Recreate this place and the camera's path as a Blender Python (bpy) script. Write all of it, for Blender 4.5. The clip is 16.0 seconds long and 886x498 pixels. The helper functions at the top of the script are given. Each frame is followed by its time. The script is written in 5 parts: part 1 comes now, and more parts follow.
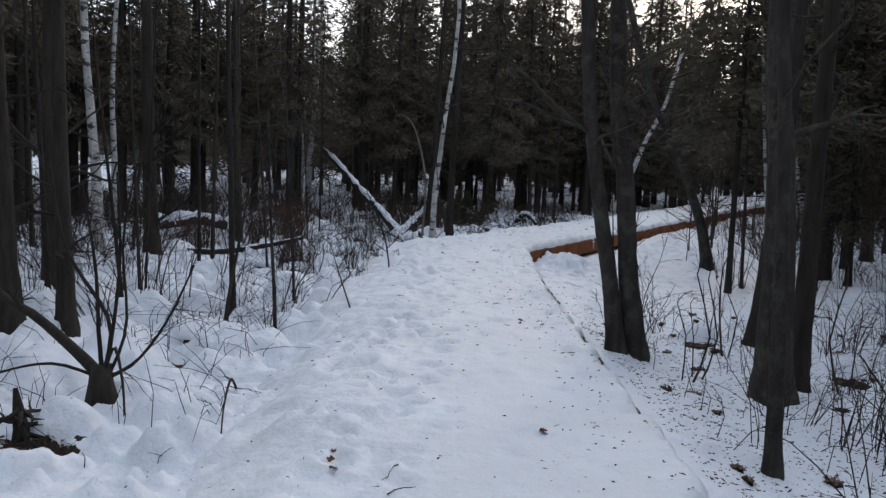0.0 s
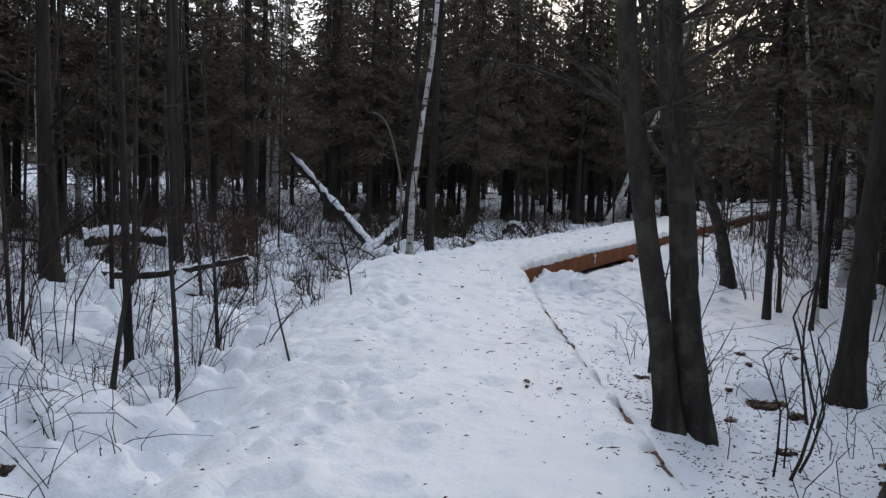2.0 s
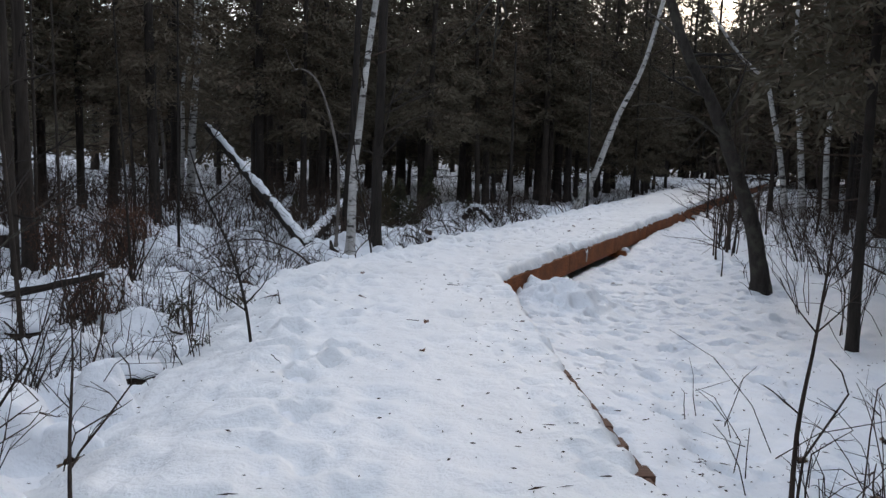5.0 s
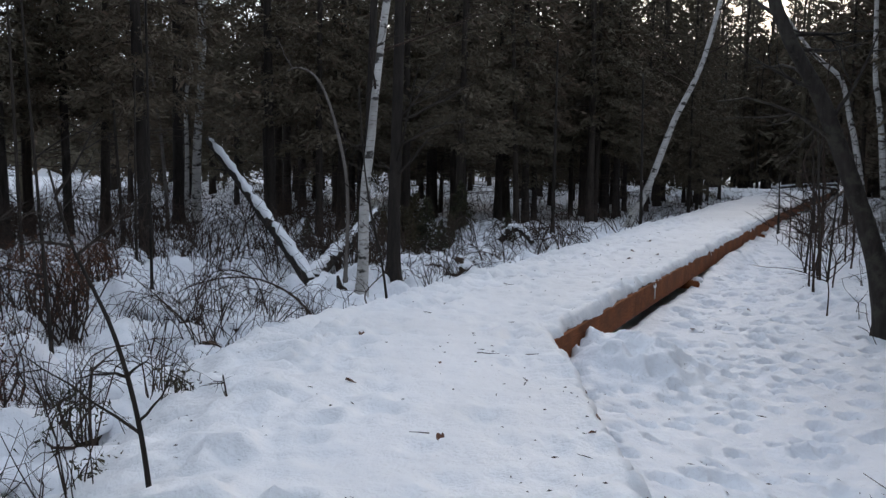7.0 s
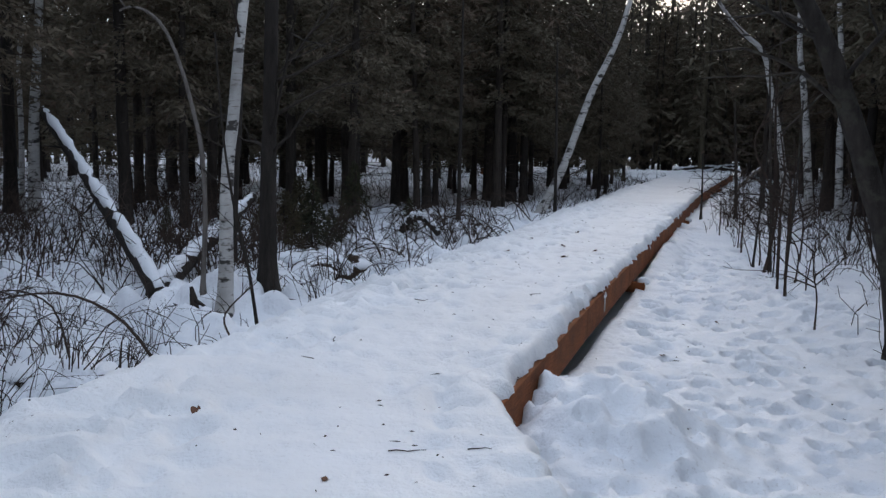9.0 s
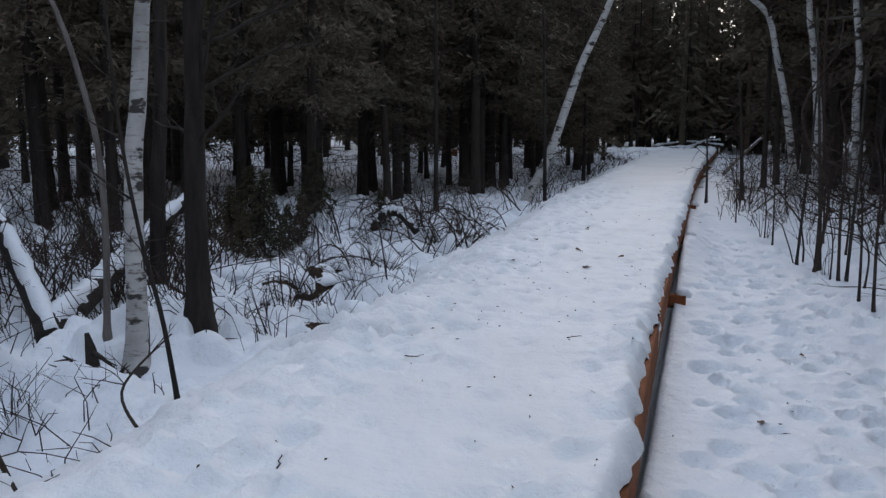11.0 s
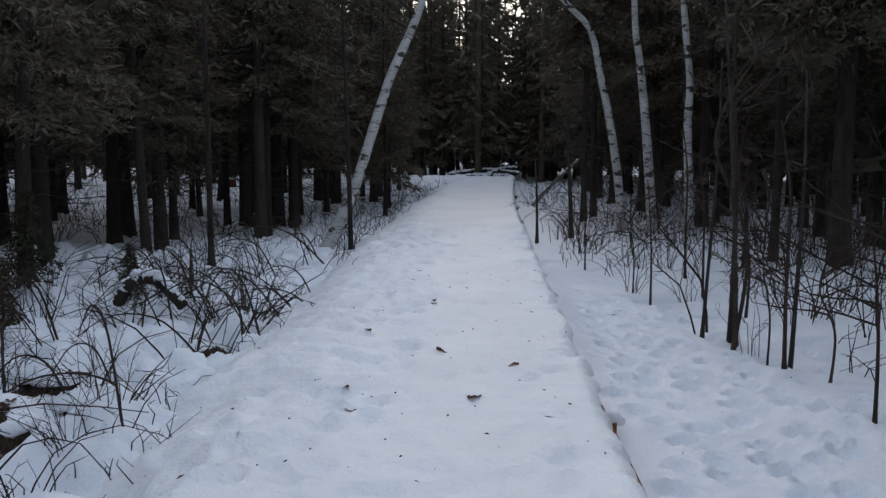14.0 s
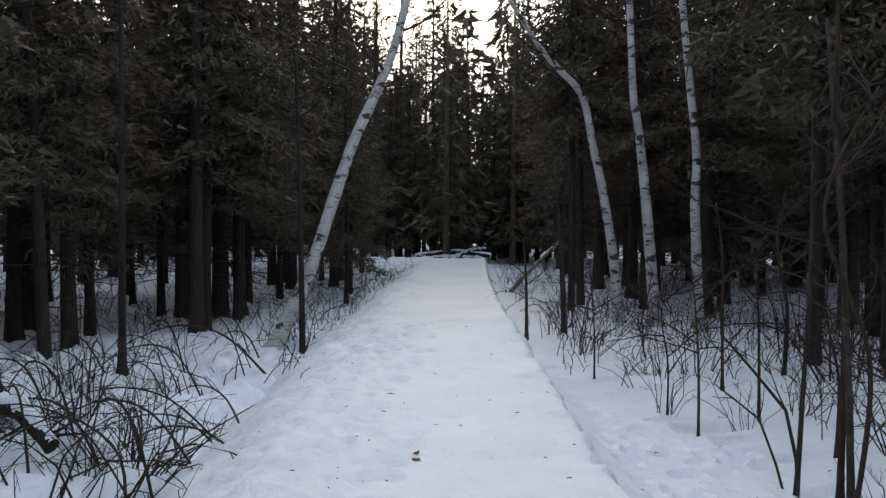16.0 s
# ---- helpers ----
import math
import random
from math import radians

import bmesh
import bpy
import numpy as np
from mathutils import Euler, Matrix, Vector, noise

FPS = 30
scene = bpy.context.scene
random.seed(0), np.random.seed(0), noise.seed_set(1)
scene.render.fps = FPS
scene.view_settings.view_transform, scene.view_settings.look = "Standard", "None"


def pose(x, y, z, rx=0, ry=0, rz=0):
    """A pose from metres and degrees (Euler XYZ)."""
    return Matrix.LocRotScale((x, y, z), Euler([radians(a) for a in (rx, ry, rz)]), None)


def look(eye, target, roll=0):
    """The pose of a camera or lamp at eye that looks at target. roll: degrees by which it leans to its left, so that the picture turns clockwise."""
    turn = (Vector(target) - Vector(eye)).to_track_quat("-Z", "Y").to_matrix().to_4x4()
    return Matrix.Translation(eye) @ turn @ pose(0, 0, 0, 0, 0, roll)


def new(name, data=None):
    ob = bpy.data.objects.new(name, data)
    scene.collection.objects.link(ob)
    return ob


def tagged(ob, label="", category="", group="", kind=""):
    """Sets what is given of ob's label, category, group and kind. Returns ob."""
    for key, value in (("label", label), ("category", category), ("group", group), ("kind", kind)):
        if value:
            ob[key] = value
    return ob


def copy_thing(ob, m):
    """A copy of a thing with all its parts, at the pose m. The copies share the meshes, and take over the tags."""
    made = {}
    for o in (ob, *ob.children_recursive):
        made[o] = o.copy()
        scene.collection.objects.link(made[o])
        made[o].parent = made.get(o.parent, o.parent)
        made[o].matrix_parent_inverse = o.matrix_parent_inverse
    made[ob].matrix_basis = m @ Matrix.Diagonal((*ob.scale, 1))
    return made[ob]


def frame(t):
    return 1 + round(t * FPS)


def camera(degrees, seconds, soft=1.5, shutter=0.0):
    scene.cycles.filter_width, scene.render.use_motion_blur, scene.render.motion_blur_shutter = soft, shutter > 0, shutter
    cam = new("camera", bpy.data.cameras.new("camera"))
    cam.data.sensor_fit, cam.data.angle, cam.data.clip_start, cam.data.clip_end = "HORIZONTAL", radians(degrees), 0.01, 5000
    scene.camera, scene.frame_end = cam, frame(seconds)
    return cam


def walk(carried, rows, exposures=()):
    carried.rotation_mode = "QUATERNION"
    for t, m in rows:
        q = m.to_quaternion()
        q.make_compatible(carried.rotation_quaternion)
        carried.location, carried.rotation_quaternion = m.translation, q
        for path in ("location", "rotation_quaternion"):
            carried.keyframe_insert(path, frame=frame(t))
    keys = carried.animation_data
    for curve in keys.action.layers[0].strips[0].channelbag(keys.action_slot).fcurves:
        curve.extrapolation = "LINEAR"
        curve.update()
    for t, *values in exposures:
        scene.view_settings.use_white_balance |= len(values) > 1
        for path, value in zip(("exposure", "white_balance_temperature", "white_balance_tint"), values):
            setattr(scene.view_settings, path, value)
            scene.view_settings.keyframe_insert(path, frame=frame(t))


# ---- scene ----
cam = camera(52.7, 16.0, 1.4)
METRES, EYE, TILT, LEAN, TURN = 20.0, 1.818, 0.0, 0.0, 0.0
ROWS = [
    (0.0, 0.0, 0.0, 0.0, 0.29, -5.83, -2.83),
    (0.5, -0.0011, 0.0353, -0.002, 1.02, -6.99, -2.9),
    (1.0, 0.0015, 0.0696, -0.0053, 0.45, -7.09, -2.86),
    (1.5, 0.0022, 0.1012, -0.0046, 0.04, -5.71, -3.36),
    (2.0, 0.0036, 0.1334, -0.0058, -0.85, -5.21, -2.39),
    (2.5, 0.0056, 0.1657, -0.0063, 0.08, -5.93, -2.73),
    (3.0, 0.0038, 0.1981, -0.0074, -0.0, -6.96, -2.89),
    (3.5, 0.0047, 0.2308, -0.0084, 0.21, -7.52, -2.99),
    (4.0, 0.0025, 0.2624, -0.0088, -3.45, -6.69, -2.91),
    (6.5, 0.0149, 0.4187, -0.0069, -4.21, -6.6, -1.68),
    (7.0, 0.0186, 0.4526, -0.0086, -1.84, -5.89, -1.14),
    (7.5, 0.0191, 0.4854, -0.0111, -2.27, -6.21, -1.92),
    (8.0, 0.0224, 0.5192, -0.0129, -4.58, -6.84, -1.58),
    (8.5, 0.0232, 0.5516, -0.0127, -6.0, -7.07, -2.51),
    (9.0, 0.0244, 0.5824, -0.0127, -8.71, -6.94, -1.43),
    (11.5, 0.0382, 0.7278, -0.0129, -11.07, -8.87, -0.25),
    (12.0, 0.0439, 0.7548, -0.0115, -11.41, -9.54, -0.25),
    (12.5, 0.0467, 0.7823, -0.0121, -15.93, -9.28, -0.42),
    (13.0, 0.0534, 0.8125, -0.0121, -19.17, -8.64, -0.3),
    (13.5, 0.0598, 0.8417, -0.0121, -21.63, -7.39, -1.01),
    (14.0, 0.0671, 0.8696, -0.0122, -25.03, -6.48, -0.2),
    (14.5, 0.077, 0.8982, -0.0109, -24.96, -5.39, -0.91),
    (15.0, 0.0874, 0.9268, -0.0112, -26.31, -2.92, -1.17),
    (15.5, 0.1001, 0.9565, -0.0125, -27.49, -2.32, -0.61),
    (16.0, 0.1134, 0.985, -0.0135, -27.43, -1.32, -0.46),
]

# the walkway turns right at the corner and runs on along WAY; all in metres
EXPOSURES = [(0.0, -0.12, 6350, 10), (3.5, 0.11, 6540, 10), (7.5, -0.01, 6350, 10), (9.0, 0.03, 6200, 10), (11.5, -0.11, 6180, 10), (14.5, -0.12, 6280, 10), (16.0, 0.22, 6400, 10)]
walk(cam, [(t, pose(0, 0, EYE, TILT, LEAN, TURN) @ pose(METRES * x, METRES * y, METRES * z, 90 + pitch, roll, yaw)) for t, x, y, z, yaw, pitch, roll in ROWS], EXPOSURES)

# ---- world and sun ----
SUN_EL, SUN_AZ = radians(24), radians(20)
world = bpy.data.worlds.new("dusk_sky")
scene.world = world
world.use_nodes = True
wn = world.node_tree.nodes
wl = world.node_tree.links
sky = wn.new("ShaderNodeTexSky")
sky.sky_type, sky.sun_disc = "NISHITA", False
sky.sun_elevation, sky.sun_rotation = SUN_EL, SUN_AZ
sky.air_density, sky.dust_density, sky.ozone_density = 1.0, 3.0, 1.0
wn["Background"].inputs["Strength"].default_value = 0.06
wl.new(sky.outputs[0], wn["Background"].inputs["Color"])
cloud = wn.new("ShaderNodeBackground")
cloud.inputs["Color"].default_value, cloud.inputs["Strength"].default_value = (0.76, 0.85, 1.0, 1), 0.9
both = wn.new("ShaderNodeAddShader")
wl.new(wn["Background"].outputs[0], both.inputs[0])
wl.new(cloud.outputs[0], both.inputs[1])
wl.new(both.outputs[0], wn["World Output"].inputs["Surface"])
lamp = bpy.data.lights.new("sun", "SUN")
lamp.energy, lamp.angle, lamp.color = 0.6, radians(30), (1.0, 0.86, 0.74)
sun = new("sun", lamp)
sun.matrix_world = look((0, 0, 30), (-math.sin(SUN_AZ) * 40, -math.cos(SUN_AZ) * 40, 30 - math.tan(SUN_EL) * 40))


# ---- materials ----
def material(name, rough=0.8):
    m = bpy.data.materials.new(name)
    m.use_nodes = True
    n, l = m.node_tree.nodes, m.node_tree.links
    b = n["Principled BSDF"]
    b.inputs["Roughness"].default_value = rough
    return m, n, l, b


def ramp(n, l, fac, stops):
    r = n.new("ShaderNodeValToRGB")
    while len(r.color_ramp.elements) < len(stops):
        r.color_ramp.elements.new(0.5)
    for e, (p, c) in zip(r.color_ramp.elements, stops):
        e.position, e.color = p, (*c, 1)
    l.new(fac, r.inputs[0])
    return r.outputs[0]


def noise_tex(n, l, scale, detail=4.0, rough=0.6, stretch=None, space="Object"):
    tc = n.new("ShaderNodeTexCoord")
    v = tc.outputs[space]
    if stretch:
        mp = n.new("ShaderNodeMapping")
        mp.inputs["Scale"].default_value = stretch
        l.new(v, mp.inputs[0])
        v = mp.outputs[0]
    t = n.new("ShaderNodeTexNoise")
    t.inputs["Scale"].default_value, t.inputs["Detail"].default_value, t.inputs["Roughness"].default_value = scale, detail, rough
    l.new(v, t.inputs["Vector"])
    return t.outputs["Fac"]


def bump(n, l, b, heights):
    prev = None
    for fac, strength, dist in heights:
        k = n.new("ShaderNodeBump")
        k.inputs["Strength"].default_value, k.inputs["Distance"].default_value = strength, dist
        l.new(fac, k.inputs["Height"])
        if prev:
            l.new(prev, k.inputs["Normal"])
        prev = k.outputs[0]
    l.new(prev, b.inputs["Normal"])


def mix(n, l, fac, a, c, mode="MIX"):
    k = n.new("ShaderNodeMix")
    k.data_type, k.blend_type = "RGBA", mode
    for sock, v in ((k.inputs[0], fac), (k.inputs[6], a), (k.inputs[7], c)):
        if isinstance(v, (int, float)):
            sock.default_value = v
        elif isinstance(v, tuple):
            sock.default_value = (*v, 1)
        else:
            l.new(v, sock)
    return k.outputs[2]


def snow_material(name, dirt, lo=(0.78, 0.80, 0.84), hi=(0.88, 0.89, 0.91)):
    m, n, l, b = material(name, 0.55)
    big = noise_tex(n, l, 0.9, 5)
    fine = noise_tex(n, l, 90, 3)
    mid = noise_tex(n, l, 9, 5, 0.65)
    base = ramp(n, l, big, [(0.3, lo), (0.7, hi)])
    specks = ramp(n, l, noise_tex(n, l, 38, 6, 0.75), [(0.57, (0, 0, 0)), (0.72, (dirt, dirt, dirt))])
    patch = ramp(n, l, noise_tex(n, l, 1.3, 5, 0.7), [(0.40, (0, 0, 0)), (0.66, (1, 1, 1))])
    k = n.new("ShaderNodeMath")
    k.operation = "MULTIPLY"
    l.new(specks, k.inputs[0])
    l.new(patch, k.inputs[1])
    l.new(mix(n, l, k.outputs[0], base, (0.24, 0.19, 0.14)), b.inputs["Base Color"])
    b.inputs["Specular IOR Level"].default_value = 0.25
    bump(n, l, b, [(mid, 0.6, 0.05), (noise_tex(n, l, 24, 4, 0.6), 0.3, 0.012), (fine, 0.06, 0.003)])
    return m


def bark_material(name, dark, light, scale=14.0, lichen=None):
    m, n, l, b = material(name, 0.95)
    ridge = noise_tex(n, l, scale, 6, 0.7, (1, 1, 0.18))
    col = ramp(n, l, ridge, [(0.32, dark), (0.72, light)])
    if lichen:
        spot = ramp(n, l, noise_tex(n, l, 5, 6, 0.7), [(0.50, (0, 0, 0)), (0.62, (1, 1, 1))])
        col = mix(n, l, spot, col, lichen)
    inf = n.new("ShaderNodeObjectInfo")
    tone = ramp(n, l, inf.outputs["Random"], [(0.0, (0.7, 0.7, 0.72)), (1.0, (1.15, 1.1, 1.05))])
    l.new(mix(n, l, 1.0, col, tone, "MULTIPLY"), b.inputs["Base Color"])
    b.inputs["Specular IOR Level"].default_value = 0.2
    bump(n, l, b, [(ridge, 0.9, 0.03)])
    return m


def birch_material():
    m, n, l, b = material("birch_bark", 0.7)
    tone = ramp(n, l, noise_tex(n, l, 3, 5), [(0.3, (0.30, 0.285, 0.265)), (0.7, (0.60, 0.58, 0.55))])
    dash = ramp(n, l, noise_tex(n, l, 7, 4, 0.65, (1, 1, 6)), [(0.56, (0, 0, 0)), (0.64, (0.8, 0.8, 0.8))])
    scar = ramp(n, l, noise_tex(n, l, 3.0, 4, 0.65, (1, 1, 2.2)), [(0.545, (0, 0, 0)), (0.59, (1, 1, 1))])
    c = mix(n, l, dash, tone, (0.16, 0.13, 0.11))
    c = mix(n, l, scar, c, (0.04, 0.035, 0.03))
    l.new(c, b.inputs["Base Color"])
    bump(n, l, b, [(dash, 0.4, 0.01)])
    return m


def needle_material(name, lo, hi, brown):
    m, n, l, b = material(name, 0.75)
    geo = n.new("ShaderNodeNewGeometry")
    c = ramp(n, l, geo.outputs["Random Per Island"], [(0.0, lo), (0.8, hi), (1.0, brown)])
    inf = n.new("ShaderNodeObjectInfo")
    f = ramp(n, l, inf.outputs["Random"], [(0.55, (0, 0, 0)), (1.0, (0.55, 0.55, 0.55))])
    l.new(mix(n, l, f, c, brown), b.inputs["Base Color"])
    b.inputs["Specular IOR Level"].default_value = 0.2
    return m


def wood_material(name, dark, light):
    m, n, l, b = material(name, 0.85)
    b.inputs["Specular IOR Level"].default_value = 0.2
    grain = noise_tex(n, l, 6, 6, 0.7, (1.0, 14, 14))
    stain = noise_tex(n, l, 1.6, 5, 0.7)
    c = ramp(n, l, grain, [(0.3, dark), (0.7, light)])
    s = ramp(n, l, stain, [(0.42, (0, 0, 0)), (0.66, (0.75, 0.75, 0.75))])
    l.new(mix(n, l, s, c, (0.10, 0.045, 0.025)), b.inputs["Base Color"])
    bump(n, l, b, [(grain, 0.4, 0.004)])
    return m


SNOW = snow_material("snow", 0.75)
SNOW_WALK = snow_material("trodden_snow", 0.5, (0.79, 0.795, 0.80), (0.89, 0.895, 0.905))
SNOW_CLEAN = snow_material("fresh_snow", 0.1)
BARK = bark_material("dark_bark", (0.023, 0.020, 0.017), (0.064, 0.053, 0.045))
BARK_GREY = bark_material("grey_bark", (0.024, 0.021, 0.019), (0.075, 0.066, 0.058), 11, (0.08, 0.076, 0.062))
TWIG = bark_material("twig_bark", (0.030, 0.022, 0.018), (0.088, 0.064, 0.051), 30)
DEADWOOD = bark_material("bare_dead_wood", (0.13, 0.11, 0.095), (0.33, 0.30, 0.27), 18)
BIRCH = birch_material()
NEEDLES = needle_material("conifer_needles", (0.080, 0.069, 0.047), (0.104, 0.088, 0.059), (0.128, 0.088, 0.062))
CEDAR = needle_material("cedar_sprays", (0.028, 0.030, 0.018), (0.050, 0.051, 0.027), (0.09, 0.065, 0.038))
DEADLEAF = needle_material("dry_brown_leaves", (0.07, 0.032, 0.020), (0.14, 0.065, 0.038), (0.20, 0.12, 0.07))
WOOD = wood_material("stained_timber", (0.14, 0.042, 0.015), (0.37, 0.130, 0.048))
BOARD = wood_material("weathered_boards", (0.075, 0.042, 0.030), (0.20, 0.120, 0.085))
# mud brown, also used to paint the dark gaps between snow pillows
MUD_SHADE = bark_material("wet_leaf_mud_shade", (0.012, 0.009, 0.007), (0.085, 0.058, 0.040), 40)
LITTER = needle_material("fallen_leaf_litter", (0.045, 0.028, 0.020), (0.15, 0.095, 0.062), (0.27, 0.19, 0.13))
PLATE, _n, _l, _b = material("pale_paint", 0.5)
_l.new(ramp(_n, _l, noise_tex(_n, _l, 12, 5), [(0.35, (0.30, 0.28, 0.24)), (0.6, (0.55, 0.54, 0.50))]), _b.inputs["Base Color"])

# ---- mesh building ----
RNG = np.random.default_rng(7)
BEND = np.random.default_rng(77)


class Build:
    """Collects vertices and faces of one mesh."""

    def __init__(self):
        self.v, self.f, self.n = [], [], 0

    def add(self, v, f):
        self.v.append(np.asarray(v, float))
        self.f.extend([tuple(int(i) + self.n for i in q) for q in f])
        self.n += len(v)

    def tube(self, pts, radii, sides=6, cap=True, rough=0.0):
        pts = np.asarray(pts, float)
        k = len(pts)
        tan = np.gradient(pts, axis=0)
        tan /= np.linalg.norm(tan, axis=1)[:, None] + 1e-9
        ref = np.array([0.0, 0.0, 1.0]) if abs(tan[0][2]) < 0.8 else np.array([1.0, 0.0, 0.0])
        a = np.cross(tan, ref)
        a /= np.linalg.norm(a, axis=1)[:, None] + 1e-9
        b = np.cross(tan, a)
        ang = np.arange(sides) * 2 * np.pi / sides
        r = np.asarray(radii, float)[:, None] * (1 + rough * RNG.normal(size=(k, sides)))
        ring = pts[:, None, :] + r[:, :, None] * (np.cos(ang)[None, :, None] * a[:, None, :] + np.sin(ang)[None, :, None] * b[:, None, :])
        v = ring.reshape(-1, 3)
        f = []
        for i in range(k - 1):
            for j in range(sides):
                j2 = (j + 1) % sides
                f.append((i * sides + j, i * sides + j2, (i + 1) * sides + j2, (i + 1) * sides + j))
        if cap:
            f.append(tuple(range(sides))[::-1])
            f.append(tuple((k - 1) * sides + j for j in range(sides)))
        self.add(v, f)

    def box(self, x0, y0, z0, x1, y1, z1):
        v = [(x, y, z) for z in (z0, z1) for y in (y0, y1) for x in (x0, x1)]
        self.add(v, [(0, 2, 3, 1), (4, 5, 7, 6), (0, 1, 5, 4), (2, 6, 7, 3), (0, 4, 6, 2), (1, 3, 7, 5)])

    def mesh(self, name, mat, smooth=True):
        me = bpy.data.meshes.new(name)
        me.from_pydata(np.concatenate(self.v).tolist(), [], self.f)
        me.materials.append(mat)
        if smooth:
            me.polygons.foreach_set("use_smooth", [True] * len(me.polygons))
        me.update()
        return me


def part(name, built, mat, parent=None, label="", smooth=True):
    ob = new(name, built.mesh(name, mat, smooth) if isinstance(built, Build) else built)
    if parent:
        ob.parent = parent
    if label:
        ob["label"] = label
    return ob


def thing(name, x, y, z, label, category, group="", rz=0.0):
    ob = new(name)
    ob.empty_display_size = 0.1
    ob.matrix_basis = pose(x, y, z, 0, 0, rz)
    return tagged(ob, label, category, group)


# ---- the lie of the land ----
_lat = np.random.default_rng(11).random((256, 256))


def vnoise(x, y):
    x, y = np.asarray(x, float), np.asarray(y, float)
    i, j = np.floor(x).astype(int), np.floor(y).astype(int)
    u, v = x - i, y - j
    u, v = u * u * (3 - 2 * u), v * v * (3 - 2 * v)
    g = lambda a, b: _lat[a % 256, b % 256]
    return (g(i, j) * (1 - u) + g(i + 1, j) * u) * (1 - v) + (g(i, j + 1) * (1 - u) + g(i + 1, j + 1) * u) * v


def fbm(x, y, o=4):
    return sum(vnoise(x * 2**k + 17 * k, y * 2**k + 31 * k) * 0.5**k for k in range(o)) / (2 - 0.5 ** (o - 1))


def smooth01(a, b, x):
    t = np.clip((x - a) / (b - a), 0, 1)
    return t * t * (3 - 2 * t)


CX, CY = 1.50, 16.1
UX, UY = 0.4579, 0.8890
WIDE = 1.80
LENGTH = 36.0


def walk_z(s):
    return 0.27 + 0.0075 * np.maximum(0, np.asarray(s, float) - 8)


def bow(s):
    """The boardwalk's edge lies a little inward between its ends."""
    return 0.055 * smooth01(1.0, 4.0, s) * (1 - smooth01(8.5, 14.0, s))


def bend(s):
    """How far the far end of the boardwalk swings to the right of its first line."""
    return 0.70 * np.clip((np.asarray(s, float) - 14) / 22, 0, 1.5) ** 1.6


def along(s, d):
    """Plan position s metres past the corner and d metres right of the edge."""
    e = d + float(bend(s))
    return CX + s * UX + e * UY, CY + s * UY - e * UX


def right_edge(y):
    return 1.35 + 0.15 * np.clip((y - 9) / 7, 0, 1) ** 2


def lateral(x, y):
    """Metres to the right of the walkway's right edge, and along it past the corner."""
    s = (x - CX) * UX + (y - CY) * UY
    d2 = (x - CX) * UY - (y - CY) * UX - bend(s)
    d1 = x - right_edge(y)
    first = s * 0.5 + (y - CY) * 0.5 < 0
    return np.where(first, d1, d2), np.where(first, y - CY, s)


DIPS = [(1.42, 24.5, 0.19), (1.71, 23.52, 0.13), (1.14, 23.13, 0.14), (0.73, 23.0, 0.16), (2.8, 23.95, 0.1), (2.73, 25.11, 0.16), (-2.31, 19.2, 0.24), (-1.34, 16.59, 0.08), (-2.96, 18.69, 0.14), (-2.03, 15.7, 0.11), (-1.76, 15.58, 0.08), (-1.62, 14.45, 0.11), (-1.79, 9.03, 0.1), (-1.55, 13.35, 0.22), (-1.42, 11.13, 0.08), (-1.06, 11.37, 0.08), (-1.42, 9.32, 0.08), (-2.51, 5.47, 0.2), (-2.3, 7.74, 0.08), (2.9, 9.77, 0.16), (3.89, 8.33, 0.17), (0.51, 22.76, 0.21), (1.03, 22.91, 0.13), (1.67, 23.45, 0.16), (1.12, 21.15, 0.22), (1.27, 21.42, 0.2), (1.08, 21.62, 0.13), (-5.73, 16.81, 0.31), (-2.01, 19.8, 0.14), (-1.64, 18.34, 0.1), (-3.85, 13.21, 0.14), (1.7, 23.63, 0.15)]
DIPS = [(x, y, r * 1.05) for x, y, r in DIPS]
HOLLOWS = []
PRINTS = []
_pr = np.random.default_rng(5)
def add_print(x, y, r, dep, gap=0.045):
    if all((x - a) ** 2 + (y - b) ** 2 > gap for a, b, _r, _d in PRINTS):
        PRINTS.append((x, y, r, dep))


for _ in range(900):
    s, d = _pr.uniform(-4.5, 14), 0.25 + abs(_pr.normal(0, 1)) * 1.3
    add_print(CX + s * UX + d * UY, CY + s * UY - d * UX, _pr.uniform(0.06, 0.105), _pr.uniform(0.045, 0.095), 0.034)
for _ in range(170):
    add_print(_pr.uniform(-1.7, -0.5), _pr.uniform(2, 18), _pr.uniform(0.07, 0.12), _pr.uniform(0.04, 0.09))
for _ in range(120):
    add_print(_pr.uniform(1.6, 4.5), _pr.uniform(8, 17), _pr.uniform(0.06, 0.10), _pr.uniform(0.03, 0.07))
for _ in range(90):
    add_print(2.35 + _pr.normal(0, 0.55), 16.4 + _pr.normal(0, 0.6), _pr.uniform(0.06, 0.10), _pr.uniform(0.05, 0.12), 0.03)
STEPS = []
for _ in range(820):
    y = _pr.uniform(2, 30)
    a = _pr.random() ** 1.6 if _pr.random() < 0.6 else 1 - _pr.random() ** 2 * 0.5
    x = 1.4 - 2.0 * a if y < 16.1 else 1.5 + (y - 16.1) * 0.515 - 2.0 * a
    STEPS.append((x, y, _pr.uniform(0.06, 0.12), _pr.uniform(0.008, 0.026) + (0.03 * _pr.random() if a > 0.6 or a < 0.12 else 0.0)))
    if a > 0.75 or a < 0.2:
        STEPS.append((x + _pr.normal(0, 0.12), y + _pr.normal(0, 0.2), _pr.uniform(0.045, 0.075), _pr.uniform(0.02, 0.045)))


